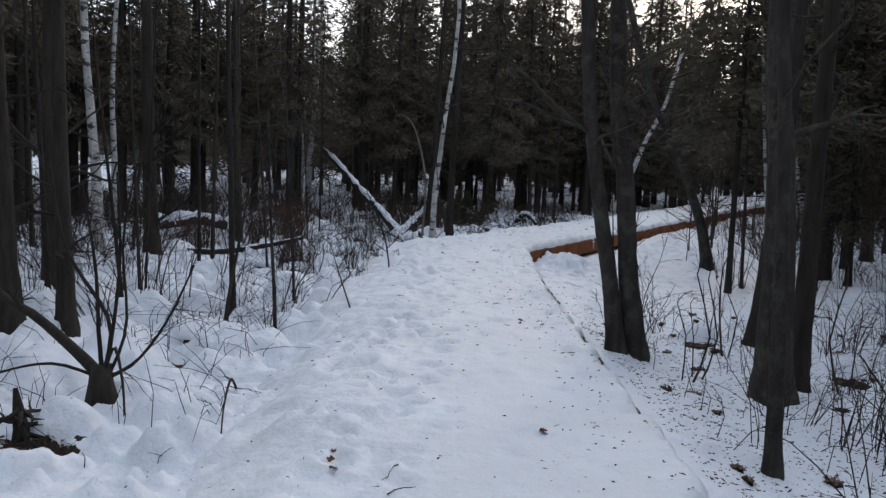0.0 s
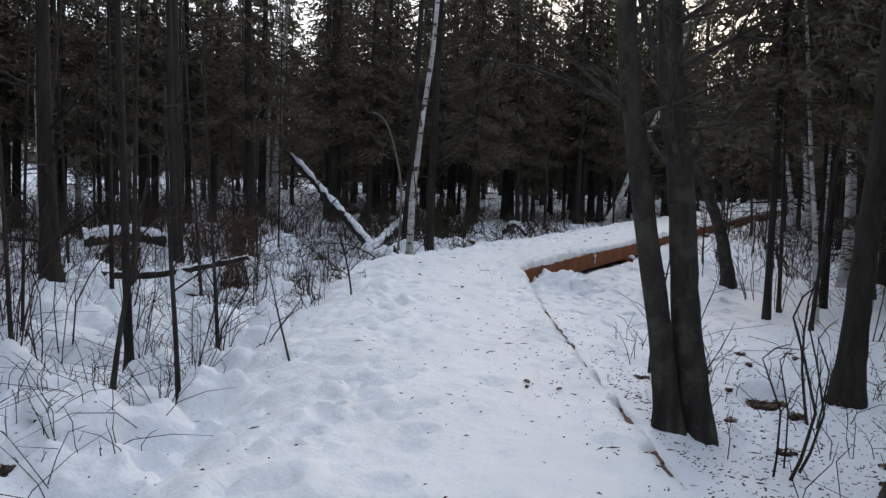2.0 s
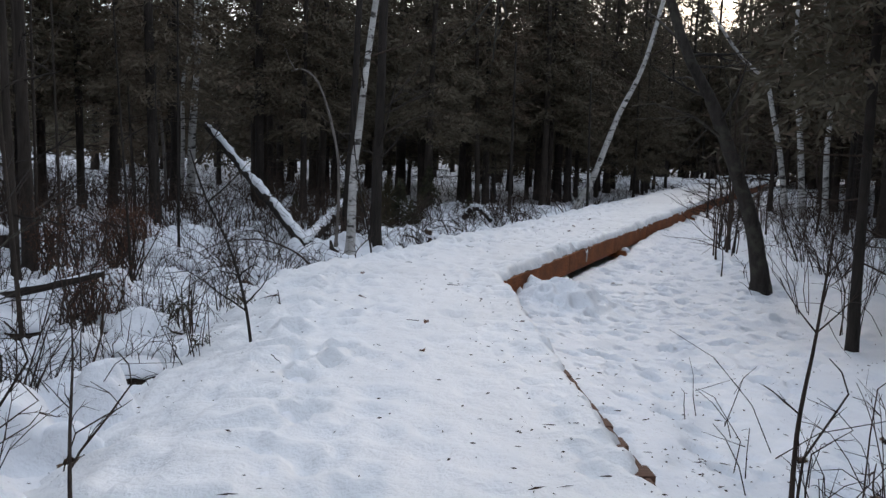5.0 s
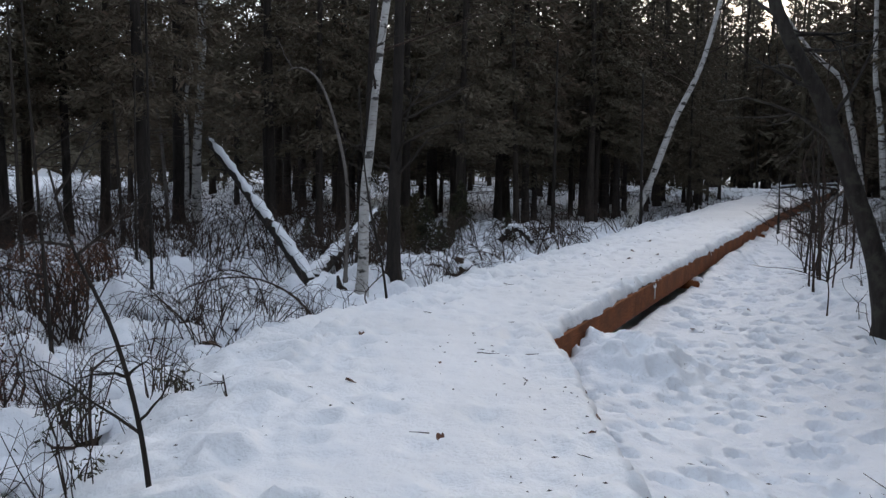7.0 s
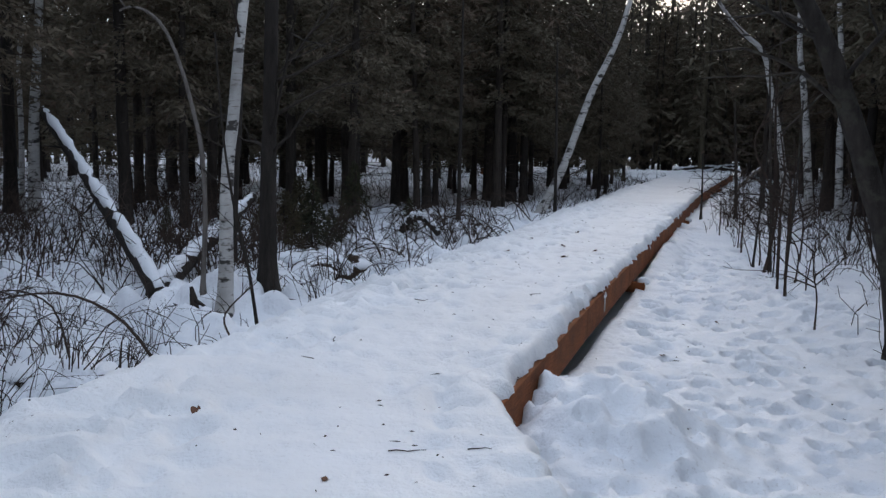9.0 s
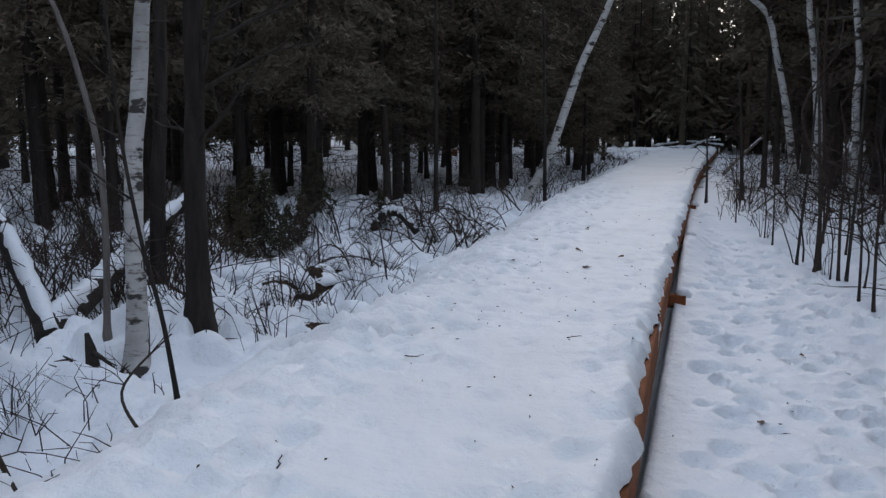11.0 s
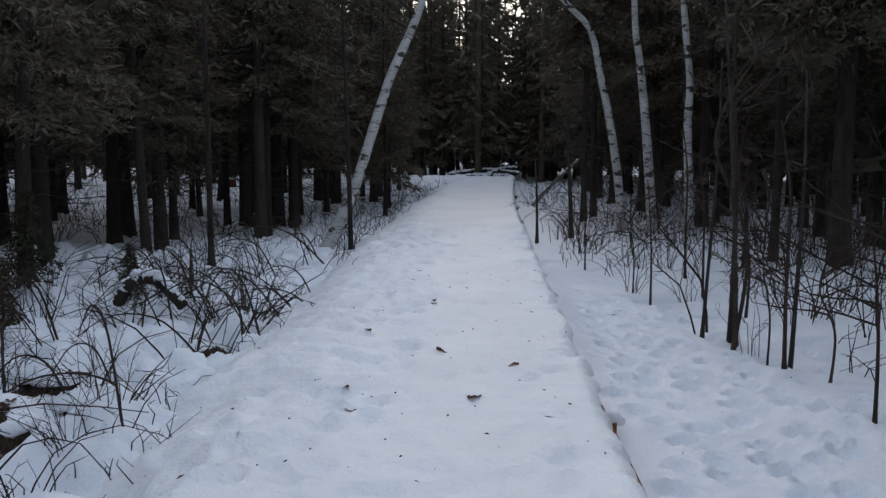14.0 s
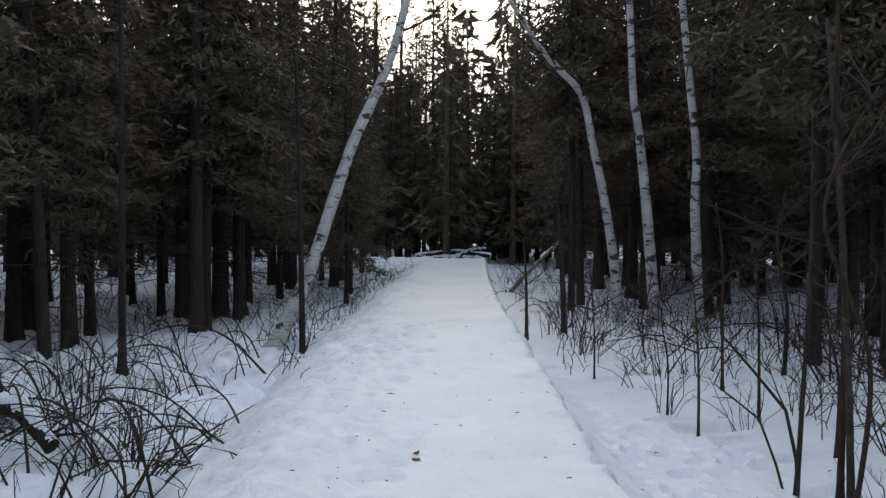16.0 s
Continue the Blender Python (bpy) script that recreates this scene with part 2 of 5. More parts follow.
# random hollows, each later given a dark patch for shade between pillows
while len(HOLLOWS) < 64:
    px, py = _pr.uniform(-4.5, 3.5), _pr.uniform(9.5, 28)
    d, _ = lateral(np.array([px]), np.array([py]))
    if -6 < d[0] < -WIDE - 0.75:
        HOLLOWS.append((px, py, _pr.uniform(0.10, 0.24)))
PILLOWS = []
while len(PILLOWS) < 950:
    px, py = _pr.uniform(-7, 7), _pr.uniform(2.5, 32)
    d, _ = lateral(np.array([px]), np.array([py]))
    if d[0] < -WIDE - 0.35 or (d[0] > 4.0 and _pr.random() < 0.3):
        tall = 0.45 if -WIDE - 0.9 < d[0] < 0 else 1.5 if 9 < py < 22 and px < 0 else 1.0
        PILLOWS.append((px, py, _pr.uniform(0.12, 0.42), tall * _pr.uniform(0.08, 0.24)))


def ground_z(x, y):
    x, y = np.asarray(x, float), np.asarray(y, float)
    d, s = lateral(x, y)
    base = -0.06 - 0.12 * smooth01(10, 17, y) + 0.0085 * np.clip(y - 22, 0, 60)
    left = d < -WIDE / 2
    off = np.where(left, -d - WIDE, d)
    far = smooth01(0.0, 1.4, off)
    h = fbm(x * 0.9, y * 0.9, 3) - 0.5
    billow = np.abs(2 * fbm(x * 1.9 + 40, y * 1.9, 3) - 1)
    rise = np.where(left, far * (0.22 * h + 0.02 - 0.45 * np.clip(0.22 - billow, 0, 1)), 0.22 * smooth01(1.5, 4, d) * h)
    z = base + rise + 0.05 * (fbm(x * 5, y * 5, 3) - 0.5)
    # snow banked against the path's left edge, and nearly level with its right edge before the corner
    early = 1 - smooth01(14, 18, y)
    ragged = 0.5 * (fbm(x * 1.4 + 5, y * 1.4, 3) - 0.5)
    z += np.where(left, (0.30 + 0.10 * smooth01(16, 19, y)) * (1 - smooth01(-0.3, 0.85 - 0.2 * smooth01(17, 20, y), off + 1.3 * ragged)), (0.20 * early) * (1 - smooth01(-0.1, 1.1, d)))
    # heap beside the corner, and a hump at the edge of the trampled ground
    z += 0.34 * np.exp(-(((x - 2.25) / 0.5) ** 2 + ((y - 16.55) / 0.65) ** 2)) * (0.35 + 1.3 * fbm(x * 4.5, y * 4.5, 3))
    z += 0.20 * np.exp(-(((x - 6.2) / 0.9) ** 2 + ((y - 20.6) / 1.3) ** 2))
    # snow drifted unevenly against the edge beam
    z += (0.03 + 0.10 * smooth01(6.0, 9.0, s) + 0.16 * np.clip(fbm(x * 2.2 + 8, y * 2.2, 3) - 0.45, 0, 1)) * smooth01(0.3, 1.0, s) * np.exp(-((d / 0.3) ** 2)) * (d > -0.3)
    # a worn groove along the ends of the deck boards
    z -= 0.075 * smooth01(6.0, 7.5, y) * (1 - smooth01(12.8, 14.0, y)) * np.exp(-(((d - 0.03) / 0.05) ** 2)) * (s < 0)
    for mx, my, mr, mh in ((0.12, 20.95, 0.32, 0.16), (-0.38, 21.0, 0.25, 0.07), (-0.9, 20.8, 0.45, 0.14), (1.9, 8.5, 0.4, 0.08), (5.7, 18.9, 0.45, 0.14)):
        z = z + mh * np.exp(-((x - mx) ** 2 + (y - my) ** 2) / mr**2)
    # below the walkway
    inside = smooth01(-0.01, 0.05, -d) * (1 - smooth01(WIDE - 0.30, WIDE - 0.12, -d))
    z = z * (1 - inside) + inside * np.minimum(z, -0.45 + 0.0085 * np.clip(y - 22, 0, 60))
    return z


def ground_detail(X, Y, Z):
    base = Z.copy()
    for px, py, r, h in PILLOWS:
        m = (abs(X - px) < r) & (abs(Y - py) < r)
        q = np.clip(1 - ((X[m] - px) ** 2 + (Y[m] - py) ** 2) / r**2, 0, 1)
        Z[m] = np.maximum(Z[m], base[m] + 1.15 * h * q**0.42 - 0.05) if r > 0.2 else Z[m] + 0.5 * h * q**0.4
    for px, py, r, dep in PRINTS:
        m = (abs(X - px) < 4 * r) & (abs(Y - py) < 4 * r)
        q = ((X[m] - px) ** 2 + ((Y[m] - py)) ** 2) / r**2
        Z[m] += -dep * np.exp(-(q**2.6)) + 0.25 * dep * np.exp(-((np.sqrt(q) - 1.45) ** 2) * 7)
    d, _s = lateral(X, Y)
    rough = np.where(d < -WIDE / 2, smooth01(0.0, 0.5, -d - WIDE), 0.35 * smooth01(0.05, 0.4, d)) * (np.abs(X) < 9) * (Y < 33)
    Z += rough * (0.14 * (fbm(X * 2.9 + 11, Y * 2.9, 3) - 0.5) + 0.10 * (np.abs(2 * fbm(X * 5.2 + 60, Y * 5.2, 3) - 1) - 0.25))
    # open hollows: level ground with a pillow of snow behind
    for px, py, r in DIPS + HOLLOWS:
        m = (abs(X - px) < 3 * r) & (abs(Y - py) < 4 * r)
        q = ((X[m] - px) ** 2 + ((Y[m] - py + 0.5 * r) * 0.8) ** 2) / (1.5 * r) ** 2
        w = np.exp(-(q**2.5))
        Z[m] = Z[m] * (1 - w) + w * (base[m] - 0.05)
        q = np.clip(1 - ((X[m] - px - 0.2 * r) ** 2 + ((Y[m] - py - 1.35 * r) * 1.3) ** 2) / (1.3 * r) ** 2, 0, 1)
        Z[m] = np.maximum(Z[m], base[m] - 0.03 + (0.10 + 0.5 * r) * q**0.4 - 0.02 * (q <= 0))
    return Z


def spread(core0, core1, step, mid0, mid1, midstep, end0, end1):
    mid = lambda a, b: list(np.arange(a, b, midstep))
    out = lambda w, e: [w + (e - w) * (k / 14) ** 2.6 for k in range(1, 15)]
    return np.array(out(mid0, end0)[::-1] + mid(mid0, core0) + list(np.arange(core0, core1, step)) + mid(core1, mid1 + 1e-6) + out(mid1, end1))


def grid_mesh(name, X, Y, Z, mat):
    ny, nx = X.shape
    me = bpy.data.meshes.new(name)
    v = np.stack([X, Y, Z], -1).reshape(-1, 3)
    i = np.arange(ny * nx).reshape(ny, nx)
    q = np.stack([i[:-1, :-1], i[:-1, 1:], i[1:, 1:], i[1:, :-1]], -1).reshape(-1, 4)
    me.vertices.add(len(v))
    me.vertices.foreach_set("co", v.ravel())
    me.loops.add(q.size)
    me.loops.foreach_set("vertex_index", q.ravel())
    me.polygons.add(len(q))
    me.polygons.foreach_set("loop_start", np.arange(0, q.size, 4))
    me.polygons.foreach_set("use_smooth", np.ones(len(q), bool))
    me.materials.append(mat)
    me.update()
    me.validate()
    return me


gx = spread(-4.5, 7.5, 0.036, -28, 40, 0.6, -1500, 1500)
gy = spread(3.0, 33.5, 0.038, -12, 70, 0.6, -1500, 1500)
GX, GY = np.meshgrid(gx, gy)
GZ = ground_detail(GX, GY, ground_z(GX, GY))
ground = new("ground", grid_mesh("ground", GX, GY, GZ, SNOW))
tagged(ground, "uneven snow-covered swamp floor with footprints and tussocks", "ground", kind="structure")


def gz(x, y):
    i = min(max(int(np.searchsorted(gx, x)) - 1, 0), len(gx) - 2)
    j = min(max(int(np.searchsorted(gy, y)) - 1, 0), len(gy) - 2)
    u, v = (x - gx[i]) / (gx[i + 1] - gx[i]), (y - gy[j]) / (gy[j + 1] - gy[j])
    return float((GZ[j, i] * (1 - u) + GZ[j, i + 1] * u) * (1 - v) + (GZ[j + 1, i] * (1 - u) + GZ[j + 1, i + 1] * u) * v)


# ---- the walkway ----
walkway = thing("boardwalk", CX, CY, 0, "low timber boardwalk covered in trodden snow", "boardwalk")
walkway["kind"] = "structure"


def rows_main():
    rows = []
    for y in np.arange(-4, CY - 0.03, 0.045):
        rows.append(((float(right_edge(y)), y), (-0.62, y), -1.0))
    L0, L1 = np.array((-0.62, CY)), np.array((CX - UY * WIDE, CY + UX * WIDE))
    for k in range(8):
        rows.append(((CX, CY), tuple(L0 + (L1 - L0) * k / 8), 0.0))
    for s in np.concatenate([np.arange(0, 16, 0.045), np.arange(16, LENGTH, 0.14)]):
        r = np.array(along(s, 0.0))
        e = r + np.array((-UY, UX)) * float(bow(s))
        rows.append((tuple(e), tuple(r + np.array((-UY, UX)) * WIDE), s))
    return rows


def rows_branch():
    s0 = LENGTH - 0.9
    a = np.array(along(s0, 0.3 - WIDE))
    w = np.array((-0.97, 0.22))
    n = np.array((0.22, 0.97))
    return [(tuple(a + w * k * 0.15 + n * 1.6), tuple(a + w * k * 0.15), s0) for k in range(60)]


BANK = np.linspace(0.0, 0.88, 17)


def snow_cover(rows, name, left_drop=0.5):
    prof = [-0.035, -0.03, -0.005, 0.03, 0.07]
    inner = list(np.linspace(0.12, 0.93, 44))
    X, Y, Z = [], [], []
    for i, (r, lft, s) in enumerate(rows):
        r, lft = np.array(r), np.array(lft)
        w = np.linalg.norm(lft - r)
        dirn = (lft - r) / w
        row = []
        worn = max(0.0, 1 - abs(float(r[1]) - 9.6) / 4.2) ** 0.6 * (0.015 + 0.10 * float(vnoise(i * 0.55, 20.0)) ** 2) if s < 0 else 0.0
        wob = worn + 0.05 * (vnoise(i * 0.16, 3.0) - 0.5) + 0.05 * (vnoise(i * 0.5, 9.0) - 0.5)
        wob += 0.018 - 0.015 * float(smooth01(4.0, 8.0, s)) if s >= 0.4 else 0.0
        ragged = 0.35 * (float(fbm(np.array(i * 0.055), np.array(50.0), 4)) - 0.45)
        gap = math.exp(-(((s - 4.5) / 0.6) ** 2)) if s > 0 else 0.0
        top = float(walk_z(s))
        for k, p in enumerate(prof):
            q = r + dirn * (p + wob + 0.02)
            row.append((q[0], q[1], top - (0.085, 0.06, 0.02, 0.0, 0.0)[k]))
        for p in inner:
            q = r + dirn * p * w
            row.append((q[0], q[1], top))
        for e in BANK:
            dz = float(np.interp(e, (0.0, 0.10, 0.24, 0.42, 0.62, 0.88), (0.0, -0.012, -0.05, -0.12, -0.21, -0.38)))
            q = lft + dirn * (e * (1 - 0.5 * gap) + ragged * (1 - gap))
            row.append((q[0], q[1], top + dz))
        X.append([a[0] for a in row]), Y.append([a[1] for a in row]), Z.append([a[2] for a in row])
    X, Y, Z = np.array(X), np.array(Y), np.array(Z)
    k = X.shape[1]
    edge = np.ones(k)
    edge[:2] = 0.2
    edge[12:-26] = 0.6
    ridge = np.zeros(k)
    ridge[2:7] = (0.4, 1, 1, 0.7, 0.3)
    ridge[-21:-16] = (0.2, 0.5, 0.8, 0.8, 0.6)
    clods = np.concatenate([np.zeros(k - 24), np.linspace(0, 1, 10), np.ones(14)])
    Z += edge * (0.045 * (fbm(X * 3.1, Y * 3.1, 4) - 0.5) + 0.03 * (fbm(X * 9, Y * 9, 2) - 0.5)) + ridge * 0.10 * np.clip(fbm(X * 4.2 + 9, Y * 4.2, 3) - 0.36, 0, 1)
    tilt = np.array([0.0 if row[2] >= 0 else 1.0 for row in rows])[:, None] * smooth01(0.5, 1.0, np.concatenate([np.zeros(5), inner, np.ones(17)]))[None, :]
    Z -= 0.04 * tilt
    Z += clods * (0.15 * (fbm(X * 2.7 + 31, Y * 2.7, 4) - 0.5) + 0.08 * (np.abs(2 * fbm(X * 5.5 + 3, Y * 5.5, 3) - 1) - 0.25))
    for px, py, r, dep in STEPS:
        m = (abs(X - px) < 3 * r) & (abs(Y - py) < 3 * r)
        q = ((X[m] - px) ** 2 + (Y[m] - py) ** 2) / r**2
        Z[m] += -dep * np.exp(-(q**2)) + 0.3 * dep * np.exp(-((np.sqrt(q) - 1.5) ** 2) * 4)
    return grid_mesh(name, X, Y, Z, SNOW_WALK)


part("snow_cover", snow_cover(rows_main(), "snow_cover"), None, walkway, "trodden lumpy snow").matrix_parent_inverse = walkway.matrix_basis.inverted()
part("snow_cover", snow_cover(rows_branch(), "snow_cover"), None, walkway, "trodden lumpy snow").matrix_parent_inverse = walkway.matrix_basis.inverted()


def beam(length, z0, z1, thick=0.045):
    b = Build()
    c = 0.006
    prof = [(0, z0 + c), (c, z0), (thick - c, z0), (thick, z0 + c), (thick, z1 - c), (thick - c, z1), (c, z1), (0, z1 - c)]
    v = [(x, y, z) for x in (0, length) for y, z in prof]
    f = [tuple(range(8))[::-1], tuple(range(8, 16))] + [(j, (j + 1) % 8, 8 + (j + 1) % 8, 8 + j) for j in range(8)]
    b.add(v, f)
    return b


def place(ob, x, y, z, rz=0.0, rx=0.0, ry=0.0):
    """World pose for a part of the walkway."""
    ob.matrix_parent_inverse = walkway.matrix_basis.inverted()
    ob.matrix_basis = pose(x, y, z, rx, ry, rz)
    return ob


heading = math.degrees(math.atan2(UY, UX))
edge_beam = beam(3.02, -0.27, 0.0).mesh("edge_beam", WOOD, False)
for k in range(12):
    s = k * 3.03
    top = float(walk_z(s + 1.5)) - 0.085
    swing = heading - math.degrees((bend(s + 3.03) - bend(s)) / 3.03)
    place(part("edge_beam", edge_beam, None, walkway, "orange-brown stained edge beam" if k == 0 else ""), *along(s, 0.012 - bow(s)), top, swing + math.degrees((bow(s + 3.03) - bow(s)) / 3.03))
    place(part("edge_beam", edge_beam, None, walkway), *along(s, -WIDE - 0.03), top - 0.02, swing)
# the end of the first beam, turned back along the path
place(part("end_board", beam(0.30, -0.27, 0.0), WOOD, walkway), CX - 0.03, CY + 0.03, 0.185, 246)
for k in range(3):
    s0 = LENGTH - 0.9
    place(part("edge_beam", edge_beam, None, walkway), along(s0, 0.3 - WIDE)[0] - 0.97 * 3.03 * k, along(s0, 0.3 - WIDE)[1] + 0.22 * 3.03 * k, float(walk_z(s0)) - 0.06, 167.2)
# cross beams that stick out under the deck
stub = beam(0.41, -0.12, 0.0, 0.11).mesh("cross_beam", WOOD, False)
cap = Build()
cap.tube([(0.33, 0.055, 0.0), (0.38, 0.055, 0.012), (0.42, 0.055, 0.01), (0.46, 0.055, -0.01)], [0.04, 0.055, 0.05, 0.025], 8, True, 0.08)
cap = cap.mesh("snow_cap", SNOW_CLEAN)
for s in (6.3, 10.7, 15.2, 19.6, 24.0, 28.5):
    top = float(walk_z(s)) - 0.33
    o = place(part("cross_beam", stub, None, walkway), *along(s, -0.30), top, heading - 90)
    part("snow_cap", cap, None, o)
place(part("marker_plate", beam(0.06, -0.21, -0.02, 0.012), PLATE, walkway, "pale weathered plate"), *along(4.0, 0.026 - bow(4.0)), 0.185, heading)


# ---- trees ----
def spline(pts, n):
    pts = np.asarray(pts, float)
    t = np.linspace(0, len(pts) - 1, n)
    out = []
    for q in t:
        i = min(int(q), len(pts) - 2)
        p0, p1, p2, p3 = pts[max(i - 1, 0)], pts[i], pts[i + 1], pts[min(i + 2, len(pts) - 1)]
        u = q - i
        out.append(0.5 * (2 * p1 + (p2 - p0) * u + (2 * p0 - 5 * p1 + 4 * p2 - p3) * u * u + (3 * p1 - p0 - 3 * p2 + p3) * u**3))
    return np.array(out)


def trunk_build(pts, r0, r1, sides=10, n=16, flare=1.5):
    b = Build()
    t = np.linspace(0, 1, n) ** 1.7
    fine = spline(pts, 160)
    p = np.stack([np.interp(t, np.linspace(0, 1, 160), fine[:, k]) for k in range(3)], 1)
    r = (r0 + (r1 - r0) * t) * (1 + (flare - 1) * 1.2 * np.exp(-np.maximum(p[:, 2] + 0.02, 0) / (1.5 * r0 + 0.04)))
    b.tube(p, r, sides, True, 0.03)
    # roots swell out between hollows
    lobe = 1 + 0.16 * np.sin(3 * np.arange(sides) * 2 * np.pi / sides + 40 * r0)
    v = b.v[0].reshape(n, sides, 3)
    low = np.exp(-np.maximum(p[:, 2], 0) / (r0 + 0.03))[:, None]
    b.v[0] = (p[:, None, :] + (v - p[:, None, :]) * (1 + (lobe - 1)[None, :] * low)[:, :, None]).reshape(-1, 3)
    return b


def twig(b, start, direction, length, r, depth=1, sides=4, droop=0.0, k=5):
    d = np.asarray(direction, float)
    d /= np.linalg.norm(d)
    pts = [np.asarray(start, float)]
    for _ in range(k):
        d = d + RNG.normal(0, 0.12, 3) + np.array((0, 0, droop))
        d /= np.linalg.norm(d)
        pts.append(pts[-1] + d * length / k)
    b.tube(pts, np.linspace(r, r * 0.25, k + 1), sides, False)
    if depth:
        for _ in range(RNG.integers(2, 4)):
            i = RNG.integers(1, k)
            side = d + RNG.normal(0, 0.55, 3)
            twig(b, pts[i], side, length * RNG.uniform(0.3, 0.55), r * 0.5, depth - 1, 3, droop, max(2, k - 2))


def sprays(pos, outd, size, count_dirs=1):
    """Needle sprays: narrow folded blades that hang from the twigs."""
    n = len(pos)
    a = outd + RNG.normal(0, 0.55, (n, 3)) + np.array((0, 0, -0.15))
    a /= np.linalg.norm(a, axis=1)[:, None]
    w = np.cross(a, RNG.normal(0, 1, (n, 3)))
    w /= np.linalg.norm(w, axis=1)[:, None] + 1e-9
    L = size * RNG.uniform(0.6, 1.3, (n, 1))
    W = L * RNG.uniform(0.10, 0.19, (n, 1))
    sag = np.array((0, 0, -0.12)) * L
    v = np.stack([pos - w * W, pos + w * W, pos + a * L + sag], 1).reshape(-1, 3)
    f = [(3 * i, 3 * i + 1, 3 * i + 2) for i in range(n)]
    return v, f


def conifer_parts(h, r, zb, reach, branches, per, size):
    trunk = trunk_build([(0, 0, -0.25), (0.03, 0.02, h * 0.35), (-0.03, 0.04, h * 0.7), (0, 0, h)], r, 0.015, 8, 12, 1.35)
    crown, dead = Build(), Build()
    for _ in range(0 if h < 3 else 14 if size < 0.22 else 5):
        z = RNG.uniform(0.7, zb + 0.6)
        az = RNG.uniform(0, 2 * np.pi)
        twig(dead, (0, 0, z), (math.cos(az), math.sin(az), RNG.uniform(-0.25, 0.2)), RNG.uniform(0.4, 1.5), 0.012, 1, 3, -0.03, 3)
    for i in range(branches):
        u = (i + RNG.random()) / branches
        z = zb + (h - zb) * u**0.9
        L = max(0.25 if h > 3 else 0.06, reach * (1 - u) ** 0.65 * RNG.uniform(0.55, 1.15))
        az = i * 2.399 + RNG.normal(0, 0.3)
        o = np.array((math.cos(az), math.sin(az), 0))
        q = np.linspace(0, 1, 6)[:, None]
        pts = np.array((0, 0, z)) + o * L * q + np.array((0, 0, 1)) * (0.12 * L * q - 0.38 * L * q**2)
        crown_start = 0.12
        dead.tube(pts[::2], np.array((0.018, 0.012, 0.006)) * min(1, L / 0.8 + 0.1), 3, False)
        low = z < (4.8 if size < 0.22 else 6.5)
        m = max(6, int(per * (0.4 + L / reach) * (1.35 if low else 0.3 if size < 0.22 else 0.7)))
        t = crown_start + (1 - crown_start) * RNG.random(m) ** 0.8
        base = np.stack([np.interp(t, q[:, 0], pts[:, k]) for k in range(3)], 1)
        side = np.array((-o[1], o[0], 0))
        off = RNG.normal(0, 0.20, (m, 1)) * L * (0.5 + 0.5 * t[:, None])
        base = base + side * off + np.array((0, 0, 1)) * RNG.normal(-0.05, 0.07, (m, 1)) * min(1.0, reach)
        crown.add(*sprays(base, o * 0.7 + side * np.sign(off) * 0.6, size if low or size > 0.22 else size * 1.3))
    return trunk, crown, dead


def conifer(h, r, zb, reach, branches, per, size, label, needles=None):
    t, c, d = conifer_parts(h, r, zb, reach, branches, per, size)
    ob = thing("conifer_tree", 0, 0, -200, label, "tree", "dark conifers of the forest")
    part("trunk", t, BARK, ob)
    part("crown", c, needles or NEEDLES, ob, "dense dark drooping sprays")
    part("deadwood", d, TWIG, ob, "bare brittle lower branches")["kind"] = "stuff"
    return ob


KINDS = [
    conifer(12.5, 0.13, 2.6, 1.8, 76, 175, 0.15, "tall dark conifer with bare lower trunk rising from snow"),
    conifer(10.5, 0.10, 2.2, 1.5, 68, 160, 0.14, "dark conifer with drooping needle sprays and dead low twigs"),
    conifer(13.5, 0.16, 3.0, 2.1, 78, 180, 0.155, "tall old conifer with thick dark trunk in snow"),
    conifer(8.5, 0.08, 1.2, 1.3, 62, 135, 0.14, "slim young conifer with low sparse branches"),
    conifer(11.5, 0.12, 2.5, 1.6, 60, 110, 0.15, "thin-crowned conifer with brownish dry foliage"),
    conifer(11.0, 0.12, 1.0, 1.6, 44, 62, 0.25, "dark forest conifer standing deep in the wood"),
    conifer(13.0, 0.15, 1.2, 1.9, 46, 66, 0.26, "tall forest conifer deep in the wood"),
    conifer(9.0, 0.10, 0.8, 1.5, 40, 58, 0.24, "small forest conifer deep in the wood"),
]
KINDS.append(conifer(7.8, 0.06, 2.7, 1.25, 54, 110, 0.15, "small straight conifer with a high dark crown"))
KINDS.append(conifer(8.5, 0.058, 2.5, 1.75, 78, 165, 0.15, "slim dark conifer with a wide drooping crown"))
KINDS.append(conifer(1.25, 0.018, 0.08, 0.42, 46, 46, 0.075, "low young conifer with dark sprays in snow", CEDAR))
_used = set()


def plant(kind, x, y, scale=1.0, lean=(0.0, 0.0), turn=None):
    k = KINDS[kind]
    turn = RNG.uniform(0, 360) if turn is None else turn
    m = Matrix.Translation((x, y, gz(x, y) - 0.02)) @ Matrix(((1, 0, lean[0], 0), (0, 1, lean[1], 0), (0, 0, 1, 0), (0, 0, 0, 1))) @ pose(0, 0, 0, 0, 0, turn) @ Matrix.Scale(scale, 4)
    if kind not in _used:
        _used.add(kind)
        k.matrix_basis = m
        return k
    o = copy_thing(k, m)
    o.matrix_basis = m
    return o


